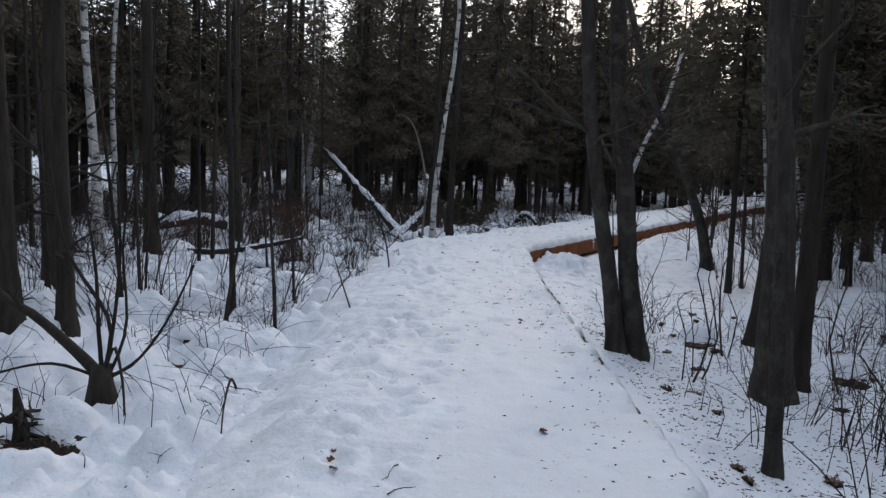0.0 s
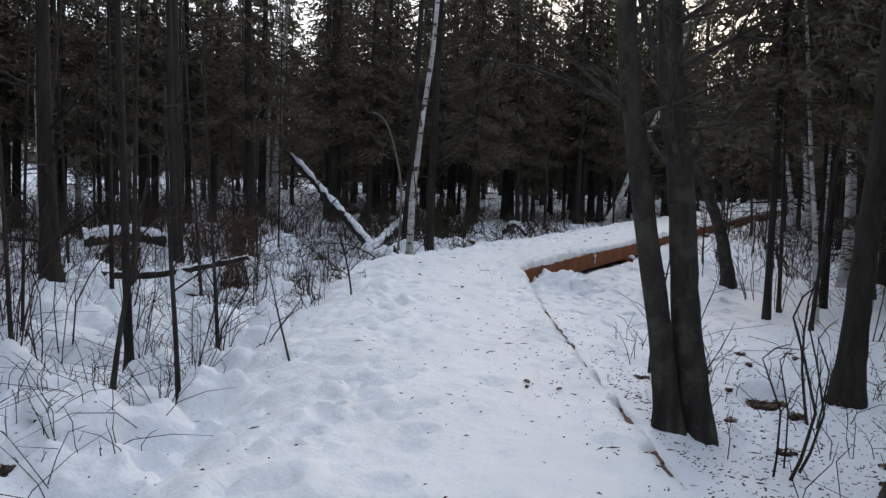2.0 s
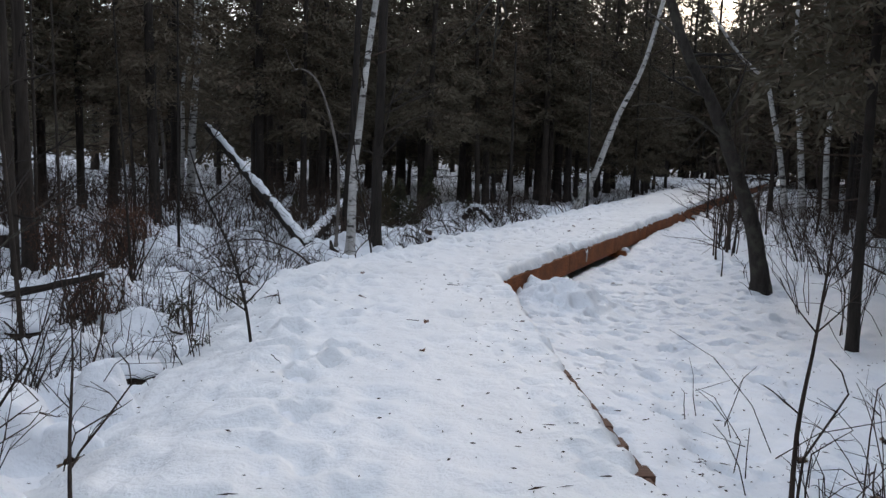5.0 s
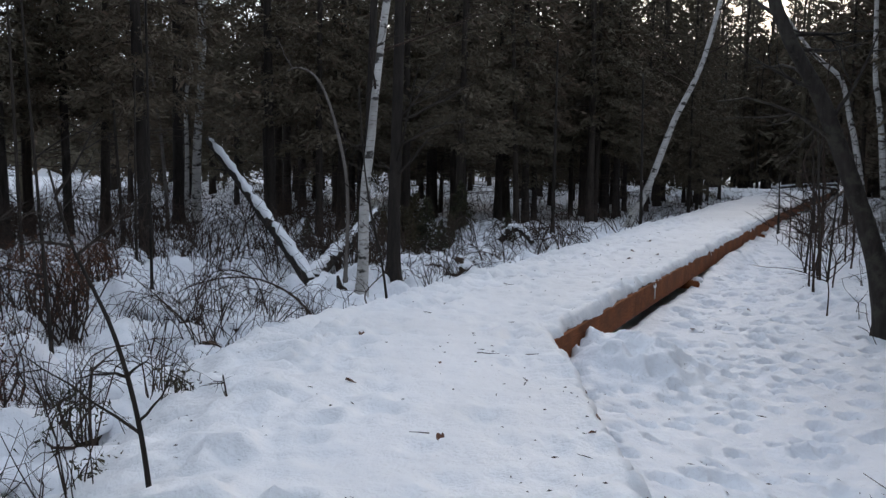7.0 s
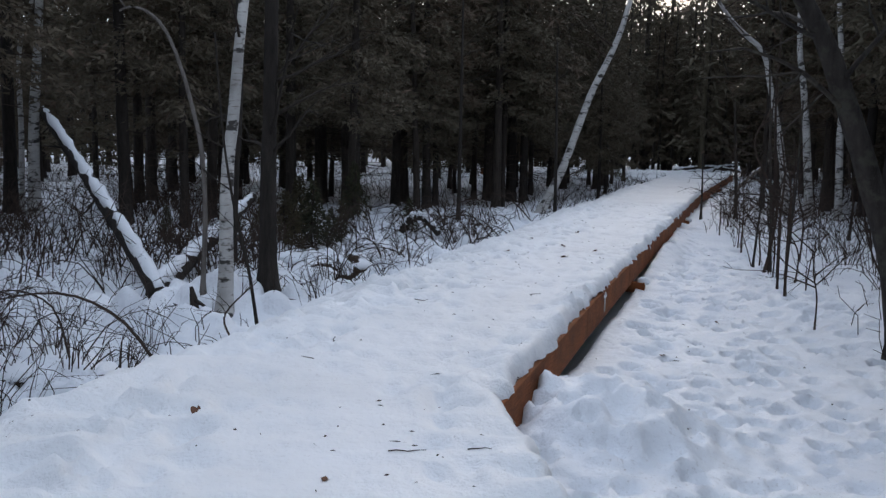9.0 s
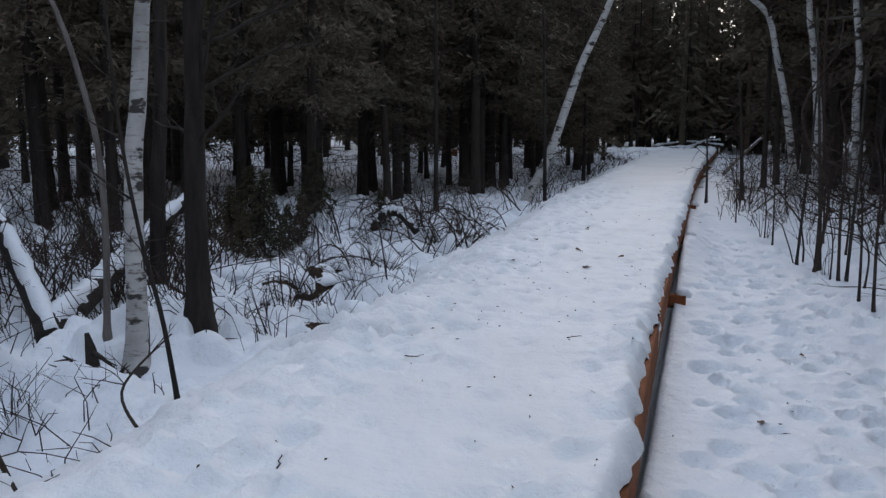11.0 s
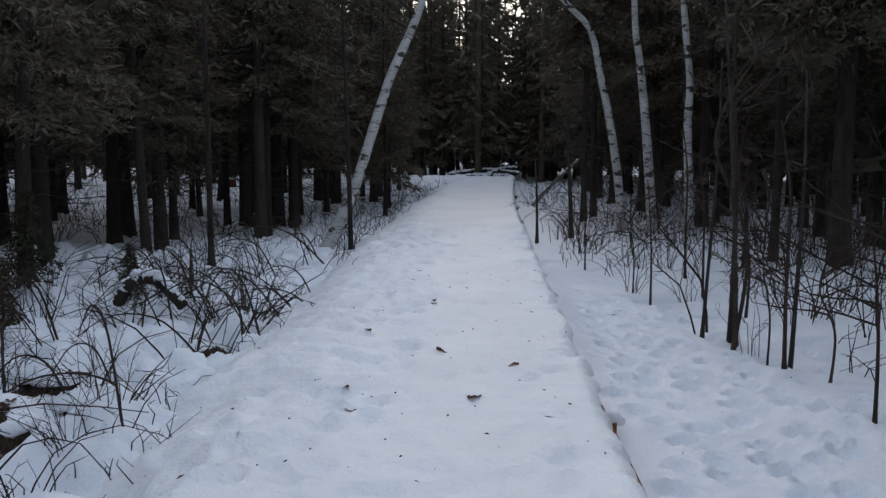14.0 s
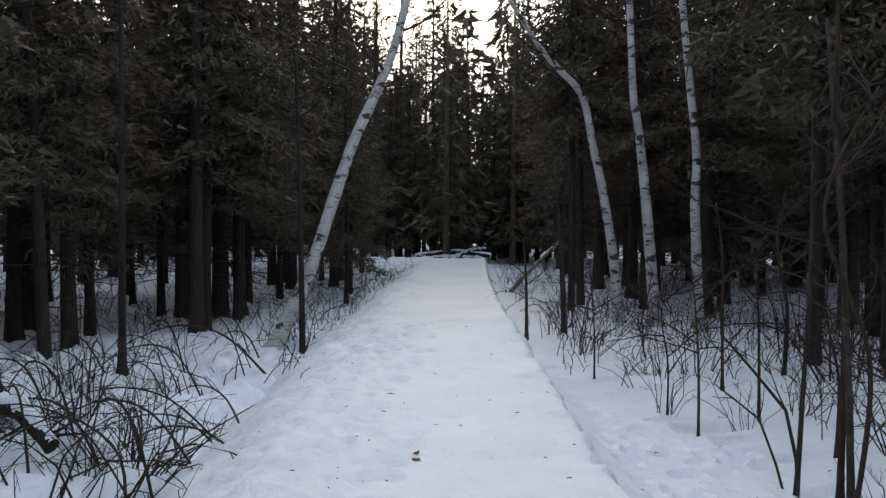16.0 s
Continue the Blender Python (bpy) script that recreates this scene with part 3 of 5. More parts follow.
# conifers that stand out singly: kind, x, y, scale, lean
for kind, x, y, sc, lx in [
    (0, -4.3, 24.9, 0.95, -0.06), (1, -6.3, 26.6, 0.95, -0.04), (1, -1.6, 28.0, 0.9, 0.0), (0, 1.6, 34.9, 1.1, 0.0), (1, 3.35, 32.7, 1.1, -0.03),
    (4, 5.45, 35.7, 1.15, 0.0), (1, 5.5, 34.2, 0.95, 0.0), (4, 6.1, 35.7, 1.2, 0.0), (1, 6.22, 34.9, 0.85, 0.0), (1, 2.97, 31.4, 0.85, -0.08),
    (0, 2.7, 33.7, 0.9, 0.0), (0, 12.3, 26.9, 1.2, 0.0), (1, 5.2, 36.4, 0.8, 0.0), (4, -2.9, 31.0, 0.9, 0.0), (0, 0.2, 30.5, 0.8, 0.0),
]:
    plant(kind, x, y, sc, (lx, 0.0))


for kind, x, y, sc in ((9, 4.72, 14.6, 1.0), (9, 6.2, 16.2, 1.1), (0, 7.5, 17.5, 1.0), (1, 8.8, 19.5, 1.0), (9, 8.2, 15.0, 1.1), (0, 10.2, 21.5, 1.05), (1, 9.8, 17.2, 1.0), (1, 11.8, 23.8, 1.0), (0, 13.2, 25.5, 1.0), (1, 11.5, 19.5, 1.1), (0, 7.4, 10.8, 1.0), (0, 14.6, 28.2, 1.0), (1, 16.0, 30.0, 1.1), (2, 15.2, 26.5, 1.0)):
    plant(kind, x, y, sc)

for kind, x, y, sc, turn in ((0, 9.4, 43.6, 1.0, 75), (0, 10.6, 45.6, 1.0, 20), (1, 12.2, 51.2, 1.1, 95), (0, 22.8, 52.6, 1.0, 40), (0, 24.2, 53.8, 1.0, 140), (1, 25.8, 52.4, 1.1, 240), (1, 18.6, 50.6, 0.74, 160), (1, 20.2, 52.0, 0.76, 35), (1, 21.6, 53.4, 0.78, 290), (1, 17.4, 53.0, 0.76, 100), (1, 23.2, 52.2, 0.8, 10), (1, 12.4, 46.2, 0.8, 15), (1, 13.6, 47.4, 0.78, 215), (1, 11.2, 44.6, 0.78, 130), (2, 12.1, 26.7, 0.95, 60)):
    plant(kind, x, y, sc, (0.0, 0.0), turn)
for kind, x, y, sc, turn in ((8, 12.8, 34.4, 1.2, 20), (8, 13.7, 35.3, 1.35, 140), (8, 11.6, 27.5, 1.25, 250), (4, 15.2, 52.6, 1.1, 30), (4, 17.0, 54.2, 1.15, 110), (4, 18.9, 56.0, 1.25, 200), (4, 20.8, 56.5, 1.15, 300), (2, 16.0, 55.6, 1.05, 45)):
    plant(kind, x, y, sc, (0.0, 0.0), turn)


for x, y, sc in ((18.2, 58.5, 1.05), (19.6, 60.5, 1.1), (21.3, 59.0, 1.0), (22.6, 62.0, 1.1), (20.4, 56.5, 0.9), (17.5, 61.0, 1.1), (23.8, 60.0, 1.0), (15.5, 58.0, 1.05), (16.8, 60.0, 1.1)):
    plant(4, x, y, sc)
for _ in range(14):
    plant((0, 1, 1)[int(BEND.integers(0, 3))], BEND.uniform(17, 27), BEND.uniform(51.8, 60), BEND.uniform(0.66, 0.82), (0.0, 0.0), BEND.uniform(0, 360))


def clear_of_walk(x, y, left, right):
    d, s = lateral(np.array([x]), np.array([y]))
    d, s = float(d[0]), float(s[0])
    if s > LENGTH + 2:
        return True
    return d > right or d < -WIDE - left


taken = []


def wood(count, kinds, x0, x1, y0, y1, gap):
    made = tries = 0
    while made < count and tries < 12000:
        tries += 1
        x, y = RNG.uniform(x0, x1), RNG.uniform(y0, y1)
        # the swampy clearing and the trampled ground beside the walkway stay open
        if x < 1.5 and -5.2 < x and -8 < y < 27.5:
            continue
        if y > -8 and not clear_of_walk(x, y, 2.3 if y > 27 else 9, 4.4 if y < 30 else 2.7):
            continue
        if 46 < y < 51.5 and 4 < x < 19 and abs((x - 16.5) * 0.22 + (y - 47.8) * 0.97 - 0.8) < 1.6:
            continue
        if 6 < x < 14.5 and 22 < y < 33.5 or (y > 49 and 10 < x < 24):
            continue
        if any((x - a) ** 2 + (y - b) ** 2 < gap for a, b in taken):
            continue
        taken.append((x, y))
        made += 1
        plant(kinds[int(RNG.integers(0, len(kinds)))], x, y, RNG.uniform(0.8, 1.15), (RNG.normal(-0.01, 0.02), RNG.normal(0, 0.015)))


wood(30, (0, 1, 2, 3, 4), -4, 16, 33, 42, 1.5)
wood(8, (0, 1, 4), -5, 2, 28, 34, 2.0)
wood(34, (0, 1, 2, 3, 4), -13, -5.2, 9, 28, 1.3)
wood(6, (0, 1, 3, 4), 5.2, 17, 8, 22, 2.2)
wood(20, (0, 1, 3, 4), 10, 24, 26, 44, 1.6)
wood(16, (0, 1, 2, 4), 8, 17, 24, 40, 1.6)
wood(12, (0, 1, 4), 9, 22, 34, 46, 1.6)
for kind, x, y, sc in ((3, 11.2, 42.5, 0.75), (3, 10.2, 39.8, 0.7), (1, 12.6, 46.0, 0.7), (3, 9.2, 37.5, 0.65), (6, 14.0, 53.0, 0.72), (6, 16.0, 54.5, 0.76), (5, 18.5, 55.0, 0.8), (5, 20.5, 53.5, 0.8), (6, 15.5, 57.0, 0.8), (5, 22.0, 51.5, 0.85), (7, 17.2, 53.2, 0.9), (7, 19.5, 52.4, 0.85)):
    taken.append((x, y))
    plant(kind, x, y, sc)
for k in range(26):
    x, y = RNG.uniform(9, 33), RNG.uniform(51.5, 66)
    if any((x - a) ** 2 + (y - b) ** 2 < 0.9 for a, b in taken):
        continue
    taken.append((x, y))
    plant(7, x, y, RNG.uniform(0.85, 1.2) * (1 + 0.012 * (y - 52)))
wood(22, (5, 6), 20, 34, 38, 54, 1.6)
wood(60, (5, 6, 7), -14, 30, 38, 58, 1.6)

# far woods, with unseen trees added around the view
far = Build()
for k in range(420):
    a, R = (radians(RNG.uniform(5, 130)), RNG.uniform(34, 95)) if k < 340 else (RNG.uniform(0, 2 * np.pi), RNG.uniform(60, 100))
    x, y = 6 + R * math.cos(a), 26 + R * math.sin(a)
    if y < 56 and k < 340 and x < 30:
        continue
    h = RNG.uniform(8, 13)
    z0 = gz(x, y)
    far.tube([(x, y, z0 - 0.3), (x, y, z0 + h)], [0.16, 0.02], 5, False)
    m = 210
    u = RNG.random(m) ** 1.3
    az = RNG.uniform(0, 2 * np.pi, m)
    rad = 2.0 * (1 - u) * RNG.uniform(0.2, 1.1, m) + 0.1
    o = np.stack([np.cos(az), np.sin(az), np.zeros(m)], 1)
    far.add(*sprays(np.array((x, y, z0 + 0.5)) + o * rad[:, None] + np.array((0, 0, 1)) * (u * (h - 0.5))[:, None], o, 1.0))
def joined_tree(x, y, h, m, size):
    """One tree of the joined far and screening woods."""
    z0 = gz(x, y)
    far.tube([(x, y, z0 - 0.3), (x, y, z0 + h)], [0.15, 0.02], 6, False)
    u, az = RNG.random(m) ** 1.2, RNG.uniform(0, 2 * np.pi, m)
    o = np.stack([np.cos(az), np.sin(az), np.zeros(m)], 1)
    rad = 1.7 * (1 - u) ** 0.7 * RNG.uniform(0.2, 1.1, m) + 0.1
    far.add(*sprays(np.array((x, y, z0 + 1.2)) + o * rad[:, None] + np.array((0, 0, 1)) * (u * (h - 1.2))[:, None], o, size))


# the last of these stand unseen behind the camera, added to hold back light
for k in range(92):
    x, y = (RNG.uniform(14, 46), RNG.uniform(24, 52)) if k < 50 else (RNG.uniform(-28, -9), RNG.uniform(12, 46)) if k < 78 else (RNG.uniform(-22, 24), RNG.uniform(-16, -4))
    if y > 0 and not clear_of_walk(x, y, 9, 5.0) or (6 < x < 14.5 and 22 < y < 33.5):
        continue
    joined_tree(x, y, RNG.uniform(9, 13), 700, 0.45)
# unseen ring beside and behind the camera, added to screen low skylight
for k in range(150):
    side = k % 3
    x, y = (RNG.uniform(-26, -8), RNG.uniform(-14, 9)) if side == 0 else (RNG.uniform(8, 28), RNG.uniform(-14, 9)) if side == 1 else (RNG.uniform(-12, 12), RNG.uniform(-22, -7))
    h, z0, m = RNG.uniform(9, 13), gz(x, y), 230
    far.tube([(x, y, z0 - 0.3), (x, y, z0 + h)], [0.16, 0.02], 5, False)
    u, az = RNG.random(m) ** 1.3, RNG.uniform(0, 2 * np.pi, m)
    o = np.stack([np.cos(az), np.sin(az), np.zeros(m)], 1)
    rad = 2.0 * (1 - u) * RNG.uniform(0.2, 1.1, m) + 0.1
    far.add(*sprays(np.array((x, y, z0 + 0.8)) + o * rad[:, None] + np.array((0, 0, 1)) * (u * (h - 0.8))[:, None], o, 1.0))
all_woods = part("far_woods", far, NEEDLES)
tagged(all_woods, "distant dark conifer woods beyond the swamp, with unseen trees screening the light", "forest", kind="stuff")


def bare_tree(name, pts, r0, r1, mat, label, limbs=0, limb_from=0.4, sides=10, limb_len=1.2, category="tree"):
    x, y = pts[0][0], pts[0][1]
    z = gz(x, y)
    ob = thing(name, x, y, z, label, category)
    rel = [(p[0] - x, p[1] - y, p[2]) for p in pts]
    rel[0] = (0, 0, -0.2)
    part("trunk", trunk_build(rel, r0, r1, sides, 30, 1.4), mat, ob)
    p = spline(rel, 40)
    for _ in range(limbs):
        i = int(RNG.uniform(limb_from, 0.97) * 39)
        b = Build()
        az = RNG.uniform(0, 2 * np.pi)
        twig(b, p[i], (math.cos(az), math.sin(az), RNG.uniform(0.1, 0.9)), limb_len * RNG.uniform(0.5, 1.3), max(0.008, r0 * 0.22), 2, 5)
        part("limb", b, mat if mat is not BIRCH else TWIG, ob)
    return ob


# twin trunks beside the path, and the group beyond them
bare_tree("twin_trunk_tree", [(1.69, 8.19, 0), (1.55, 8.19, 0.65), (1.41, 8.19, 1.35), (1.31, 8.2, 1.98), (1.24, 8.25, 2.6), (0.9, 8.5, 7)], 0.080, 0.055, BARK_GREY, "smooth grey twin trunk standing at the path edge", 5, 0.55)
bare_tree("twin_trunk_tree", [(1.89, 8.23, 0), (1.74, 8.23, 0.65), (1.69, 8.23, 1.1), (1.62, 8.23, 1.75), (1.51, 8.25, 2.6), (1.3, 8.6, 7.5)], 0.098, 0.07, BARK_GREY, "thicker grey twin trunk standing at the path edge", 5, 0.55)
bare_tree("slim_tree", [(2.11, 5.38, 0), (2.08, 5.42, 1.0), (2.05, 5.5, 2.0), (2.0, 5.6, 3.2), (2.05, 5.7, 6)], 0.052, 0.03, BARK_GREY, "slim lichen-spotted trunk beside the path", 4, 0.5)
bare_tree("broad_tree", [(2.80, 7.3, 0), (2.78, 7.35, 1.0), (2.74, 7.4, 2.0), (2.66, 7.5, 3.3), (2.6, 7.6, 8)], 0.15, 0.07, BARK_GREY, "broad rough grey trunk in dirty snow", 6, 0.5)
bare_tree("broad_tree", [(3.2, 7.8, 0), (3.22, 7.85, 1.0), (3.24, 7.9, 2.2), (3.3, 8.0, 4), (3.4, 8.2, 7)], 0.095, 0.05, BARK, "dark trunk standing close behind a broad one", 5, 0.5)
bare_tree("broad_tree", [(3.5, 9.65, 0), (3.53, 9.7, 0.5), (3.63, 9.8, 1.5), (3.72, 9.9, 2.6), (3.9, 10.2, 7)], 0.12, 0.06, BARK, "dark leaning trunk with a flared foot", 5, 0.5)
bare_tree("leaning_tree", [(5.49, 18.3, 0), (5.28, 18.3, 0.77), (5.02, 18.3, 1.47), (4.77, 18.3, 2.05), (4.52, 18.3, 2.58), (4.1, 18.4, 3.4), (3.5, 18.7, 5.5)], 0.115, 0.06, BARK_GREY, "grey trunk leaning over the boardwalk", 7, 0.4, 10, 1.6)
bare_tree("dark_tree", [(0.12, 20.95, 0), (0.12, 21.0, 1.2), (0.14, 21.1, 2.4), (0.2, 21.3, 9)], 0.096, 0.06, BARK, "straight black trunk at the boardwalk edge", 6, 0.4)
bare_tree("dark_tree", [(-0.45, 23.2, 0), (-0.40, 23.2, 1.2), (-0.34, 23.3, 2.4), (-0.2, 23.4, 8)], 0.085, 0.05, BARK, "slim black trunk behind the birch", 4, 0.4)
for x, y, lx, r in ((-4.28, 13.1, -0.05, 0.115), (-4.05, 17.6, -0.04, 0.09), (-4.65, 10.6, -0.03, 0.12), (-3.88, 8.0, -0.07, 0.105), (-3.52, 8.35, -0.05, 0.085), (-3.78, 16.5, -0.05, 0.055)):
    bare_tree("dark_tree", [(x, y, 0), (x + lx, y, 1.0), (x + lx * 2.2, y + 0.03, 2.2), (x + lx * 3.5, y + 0.1, 3.6), (x + lx * 8, y + 0.2, 8.5)], r, r * 0.5, BARK, "bare dark trunk standing among snowy tussocks", 8, 0.15, 10, 1.1)
for x, y, tx, h, r in ((-2.33, 9.5, 0.16, 1.05, 0.026), (-1.66, 9.06, -0.12, 1.5, 0.024), (-1.72, 10.5, -0.15, 1.8, 0.02), (7.05, 23.4, -0.12, 1.9, 0.027), (6.75, 22.5, 0.1, 1.5, 0.022), (6.95, 23.75, 0.15, 1.6, 0.02), (3.66, 30.0, 0.0, 2.8, 0.05), (5.86, 30.4, -0.05, 2.4, 0.045), (10.6, 31.5, -0.1, 1.7, 0.05), (9.3, 30.6, 0.0, 0.9, 0.03)):
    bare_tree("sapling", [(x, y, 0), (x + tx * 0.4, y, h * 0.4), (x + tx, y + 0.03, h), (x + tx * 1.5, y + 0.1, h * 1.6)], r, r * 0.4, BARK_GREY if r < 0.04 else BARK, "slim dark leafless sapling in snow", 4, 0.4, 7, 0.7)
for k in range(38):
    x, y = (RNG.uniform(-8.5, -2.3), RNG.uniform(9.5, 25)) if k < 26 else (RNG.uniform(4.6, 9), RNG.uniform(8, 16.5))
    h, r, tx = RNG.uniform(1.6, 3.6), RNG.uniform(0.016, 0.045), RNG.normal(-0.08, 0.12)
    bare_tree("sapling", [(x, y, 0), (x + tx * 0.4, y, h * 0.4), (x + tx, y + 0.03, h), (x + tx * 1.5, y + 0.1, h * 1.5)], r, r * 0.35, BARK, "thin dark sapling with bare twigs in snow", 5, 0.25, 6, 0.8)
# birches
bare_tree("birch_tree", [(-0.275, 20.43, 0), (-0.255, 20.43, 0.6), (-0.255, 20.43, 1.0), (-0.235, 20.43, 1.5), (-0.195, 20.43, 1.82), (-0.15, 20.43, 2.33), (-0.1, 20.45, 2.9), (0.1, 20.6, 5.0), (0.0, 20.8, 8)], 0.076, 0.04, BIRCH, "white birch with a gently kinked trunk", 5, 0.6)
bare_tree("birch_tree", [(5.52, 31.0, 0), (5.93, 31.0, 0.62), (6.12, 31.0, 1.02), (6.31, 31.0, 1.55), (6.57, 31.0, 2.3), (6.77, 31.0, 2.85), (7.06, 31.0, 3.45), (7.30, 31.0, 4.0), (7.55, 31.05, 4.8), (8.1, 31.2, 7)], 0.10, 0.05, BIRCH, "leaning white birch with black scars by the boardwalk", 4, 0.65)
bare_tree("birch_tree", [(12.3, 32.2, 0), (12.1, 32.2, 1.22), (11.84, 32.2, 2.4), (11.65, 32.2, 3.07), (11.4, 32.2, 3.92), (10.88, 32.2, 4.35), (10.4, 32.2, 4.8), (9.6, 32.3, 5.9)], 0.095, 0.035, BIRCH, "white birch bending toward the boardwalk", 6, 0.5)
bare_tree("birch_tree", [(12.5, 31.5, 0), (12.33, 31.5, 1.33), (12.19, 31.5, 2.47), (12.05, 31.5, 3.35), (11.9, 31.5, 4.3), (11.8, 31.6, 8)], 0.105, 0.05, BIRCH, "straight white birch at the forest edge", 5, 0.55)
bare_tree("birch_tree", [(12.8, 30.8, 0), (12.73, 30.8, 1.0), (12.67, 30.8, 2.08), (12.69, 30.8, 2.82), (12.58, 30.8, 3.64), (12.4, 30.85, 5.2), (12.2, 31.0, 8)], 0.09, 0.05, BIRCH, "straight white birch with dark bands", 5, 0.55)
bare_tree("birch_tree", [(-4.5, 29.3, 0), (-4.5, 29.4, 1.5), (-4.42, 29.5, 3.0), (-4.38, 29.7, 4.6), (-4.3, 30, 8)], 0.11, 0.05, BIRCH, "pale birch in a clump at the wood's edge", 4, 0.6)
bare_tree("birch_tree", [(-4.75, 29.4, 0), (-4.72, 29.4, 1.5), (-4.74, 29.5, 3.0), (-4.5, 29.7, 4.3), (-4.6, 30, 7)], 0.055, 0.03, BIRCH, "thin pale birch in a clump", 4, 0.5)
bare_tree("birch_tree", [(-4.9, 28.5, 0), (-5.0, 28.5, 1.5), (-5.2, 28.6, 3.0), (-5.4, 28.7, 4.3), (-5.6, 29, 7)], 0.04, 0.02, DEADWOOD, "thin bare stem in a clump", 3, 0.4)
bare_tree("birch_tree", [(-5.95, 15.4, 0), (-6.05, 15.5, 1.2), (-6.2, 15.6, 2.4), (-6.4, 15.8, 3.8), (-6.6, 16, 7)], 0.10, 0.05, BIRCH, "white birch among dark conifers", 4, 0.55)
bare_tree("birch_tree", [(7.8, 18.9, 0), (7.78, 18.9, 1.5), (7.7, 19.0, 3.5), (7.6, 19.2, 6.5)], 0.115, 0.06, BIRCH, "white birch in a snowy thicket", 4, 0.55)
bare_tree("birch_tree", [(5.3, 14.35, 0), (5.2, 14.4, 1.2), (5.08, 14.45, 2.3), (4.9, 14.6, 4.5)], 0.042, 0.02, BIRCH, "thin pale birch in a snowy thicket", 4, 0.5)
bare_tree("birch_tree", [(-7.6, 20.5, 0), (-7.6, 20.5, 1.5), (-7.7, 20.6, 3.5), (-7.6, 20.8, 7)], 0.08, 0.04, BIRCH, "slim pale birch among dark conifers", 3, 0.55)
bare_tree("birch_tree", [(-9.0, 26.0, 0), (-9.0, 26, 1.5), (-9.1, 26, 3.5), (-9.0, 26, 7)], 0.09, 0.04, BIRCH, "slim pale birch among dark conifers", 3, 0.55)
# bent dead stem, thin stems at the edge
bare_tree("bent_stem", [(-0.51, 20.62, 0), (-0.47, 20.6, 0.7), (-0.49, 20.6, 1.33), (-0.58, 20.6, 1.80), (-0.69, 20.6, 2.2), (-0.83, 20.6, 2.53), (-0.98, 20.6, 2.68), (-1.13, 20.6, 2.72), (-1.24, 20.6, 2.68)], 0.026, 0.010, DEADWOOD, "dead stem arched over at its tip", 1, 0.6, 7, 0.4)
bare_tree("thin_stem", [(-0.72, 12.87, 0), (-0.8, 12.9, 0.45), (-0.93, 12.95, 0.9), (-1.12, 13.0, 1.28), (-1.25, 13.1, 1.6)], 0.014, 0.005, BARK, "thin dark stem leaning over snowy tussocks", 7, 0.25, 6, 0.5)
bare_tree("thin_stem", [(0.12, 19.45, 0), (0.02, 19.5, 0.5), (-0.1, 19.6, 1.0), (-0.22, 19.75, 1.7), (-0.3, 19.9, 2.6)], 0.018, 0.009, BARK, "thin dark stem leaning at the boardwalk edge", 3, 0.4, 6, 0.6)


def fallen_log(pts, r0, r1, mat, label, snow=0.8, name="fallen_log"):
    x, y = pts[0][0], pts[0][1]
    ob = thing(name, x, y, pts[0][2], label, "log")
    rel = np.array([(p[0] - x, p[1] - y, p[2] - pts[0][2]) for p in pts])
    b = Build()
    p = spline(rel, 20)
    r = np.linspace(r0, r1, 20)
    b.tube(p, r, 9, True, 0.05)
    part("stem", b, mat, ob)
    for _ in range(4):
        k = Build()
        i = RNG.integers(5, 19)
        twig(k, p[i], RNG.normal(0, 1, 3), 0.35, r[i] * 0.25, 1, 4)
        part("broken_branch", k, mat, ob)
    if snow:
        c = Build()
        q = spline(rel, 46)
        rr = np.linspace(r0, r1, 46) * snow
        lump = 0.25 + 1.35 * np.array([float(fbm(i * 0.45, x, 2)) for i in range(46)])
        q = q + np.array((0, 0, 1)) * (np.linspace(r0, r1, 46) * 0.62)[:, None]
        c.tube(q, rr * lump, 8, True, 0.10)
        part("snow_cap", c, SNOW_CLEAN, ob, "lumpy snow lying along the top")
    return ob


fallen_log([(-0.98, 21.1, -0.12), (-1.56, 22.52, 0.33), (-2.11, 23.74, 0.70), (-2.66, 24.96, 1.10), (-3.27, 26.18, 1.58), (-3.78, 27.4, 1.88)], 0.11, 0.075, BARK, "leaning dead log with snow along its top", 0.72)
fallen_log([(-1.05, 21.3, -0.12), (-0.86, 22.5, 0.08), (-0.57, 23.7, 0.36), (-0.27, 25.2, 0.66)], 0.13, 0.06, BARK, "propped snowy log behind the birch", 0.8)
fallen_log([(-4.35, 14.4, 0.12), (-3.6, 14.45, 0.12), (-2.9, 14.5, 0.25), (-2.3, 14.6, 0.4)], 0.055, 0.03, BARK, "fallen dark branch lying over snowy tussocks", 0.55)
fallen_log([(2.15, 26.95, -0.02), (2.28, 26.85, 0.2), (2.5, 26.7, 0.24), (2.72, 26.45, 0.0)], 0.065, 0.06, BARK, "short snow-capped arched log", 0.95)
fallen_log([(-5.6, 17.5, 0.25), (-4.9, 17.8, 0.35), (-4.3, 18.2, 0.2)], 0.12, 0.10, BARK, "snow-covered log among tussocks", 1.1)
for pts in ([(16.6, 50.6, 0.28), (18.2, 50.4, 0.4), (19.8, 50.2, 0.36)], [(17.4, 51.2, 0.42), (18.8, 50.7, 0.62), (20.4, 50.6, 0.48)], [(18.4, 50.0, 0.30), (19.4, 50.6, 0.62), (20.6, 51.3, 0.70)]):
    fallen_log(pts, 0.10, 0.07, BARK, "snowy log lying in a heap beyond the bend", 0.9)

fallen_log([(13.85, 38.4, 0.0), (14.3, 38.2, 0.55), (14.95, 37.9, 1.25)], 0.06, 0.04, DEADWOOD, "leaning pale dead branch by the boardwalk", 0.6)


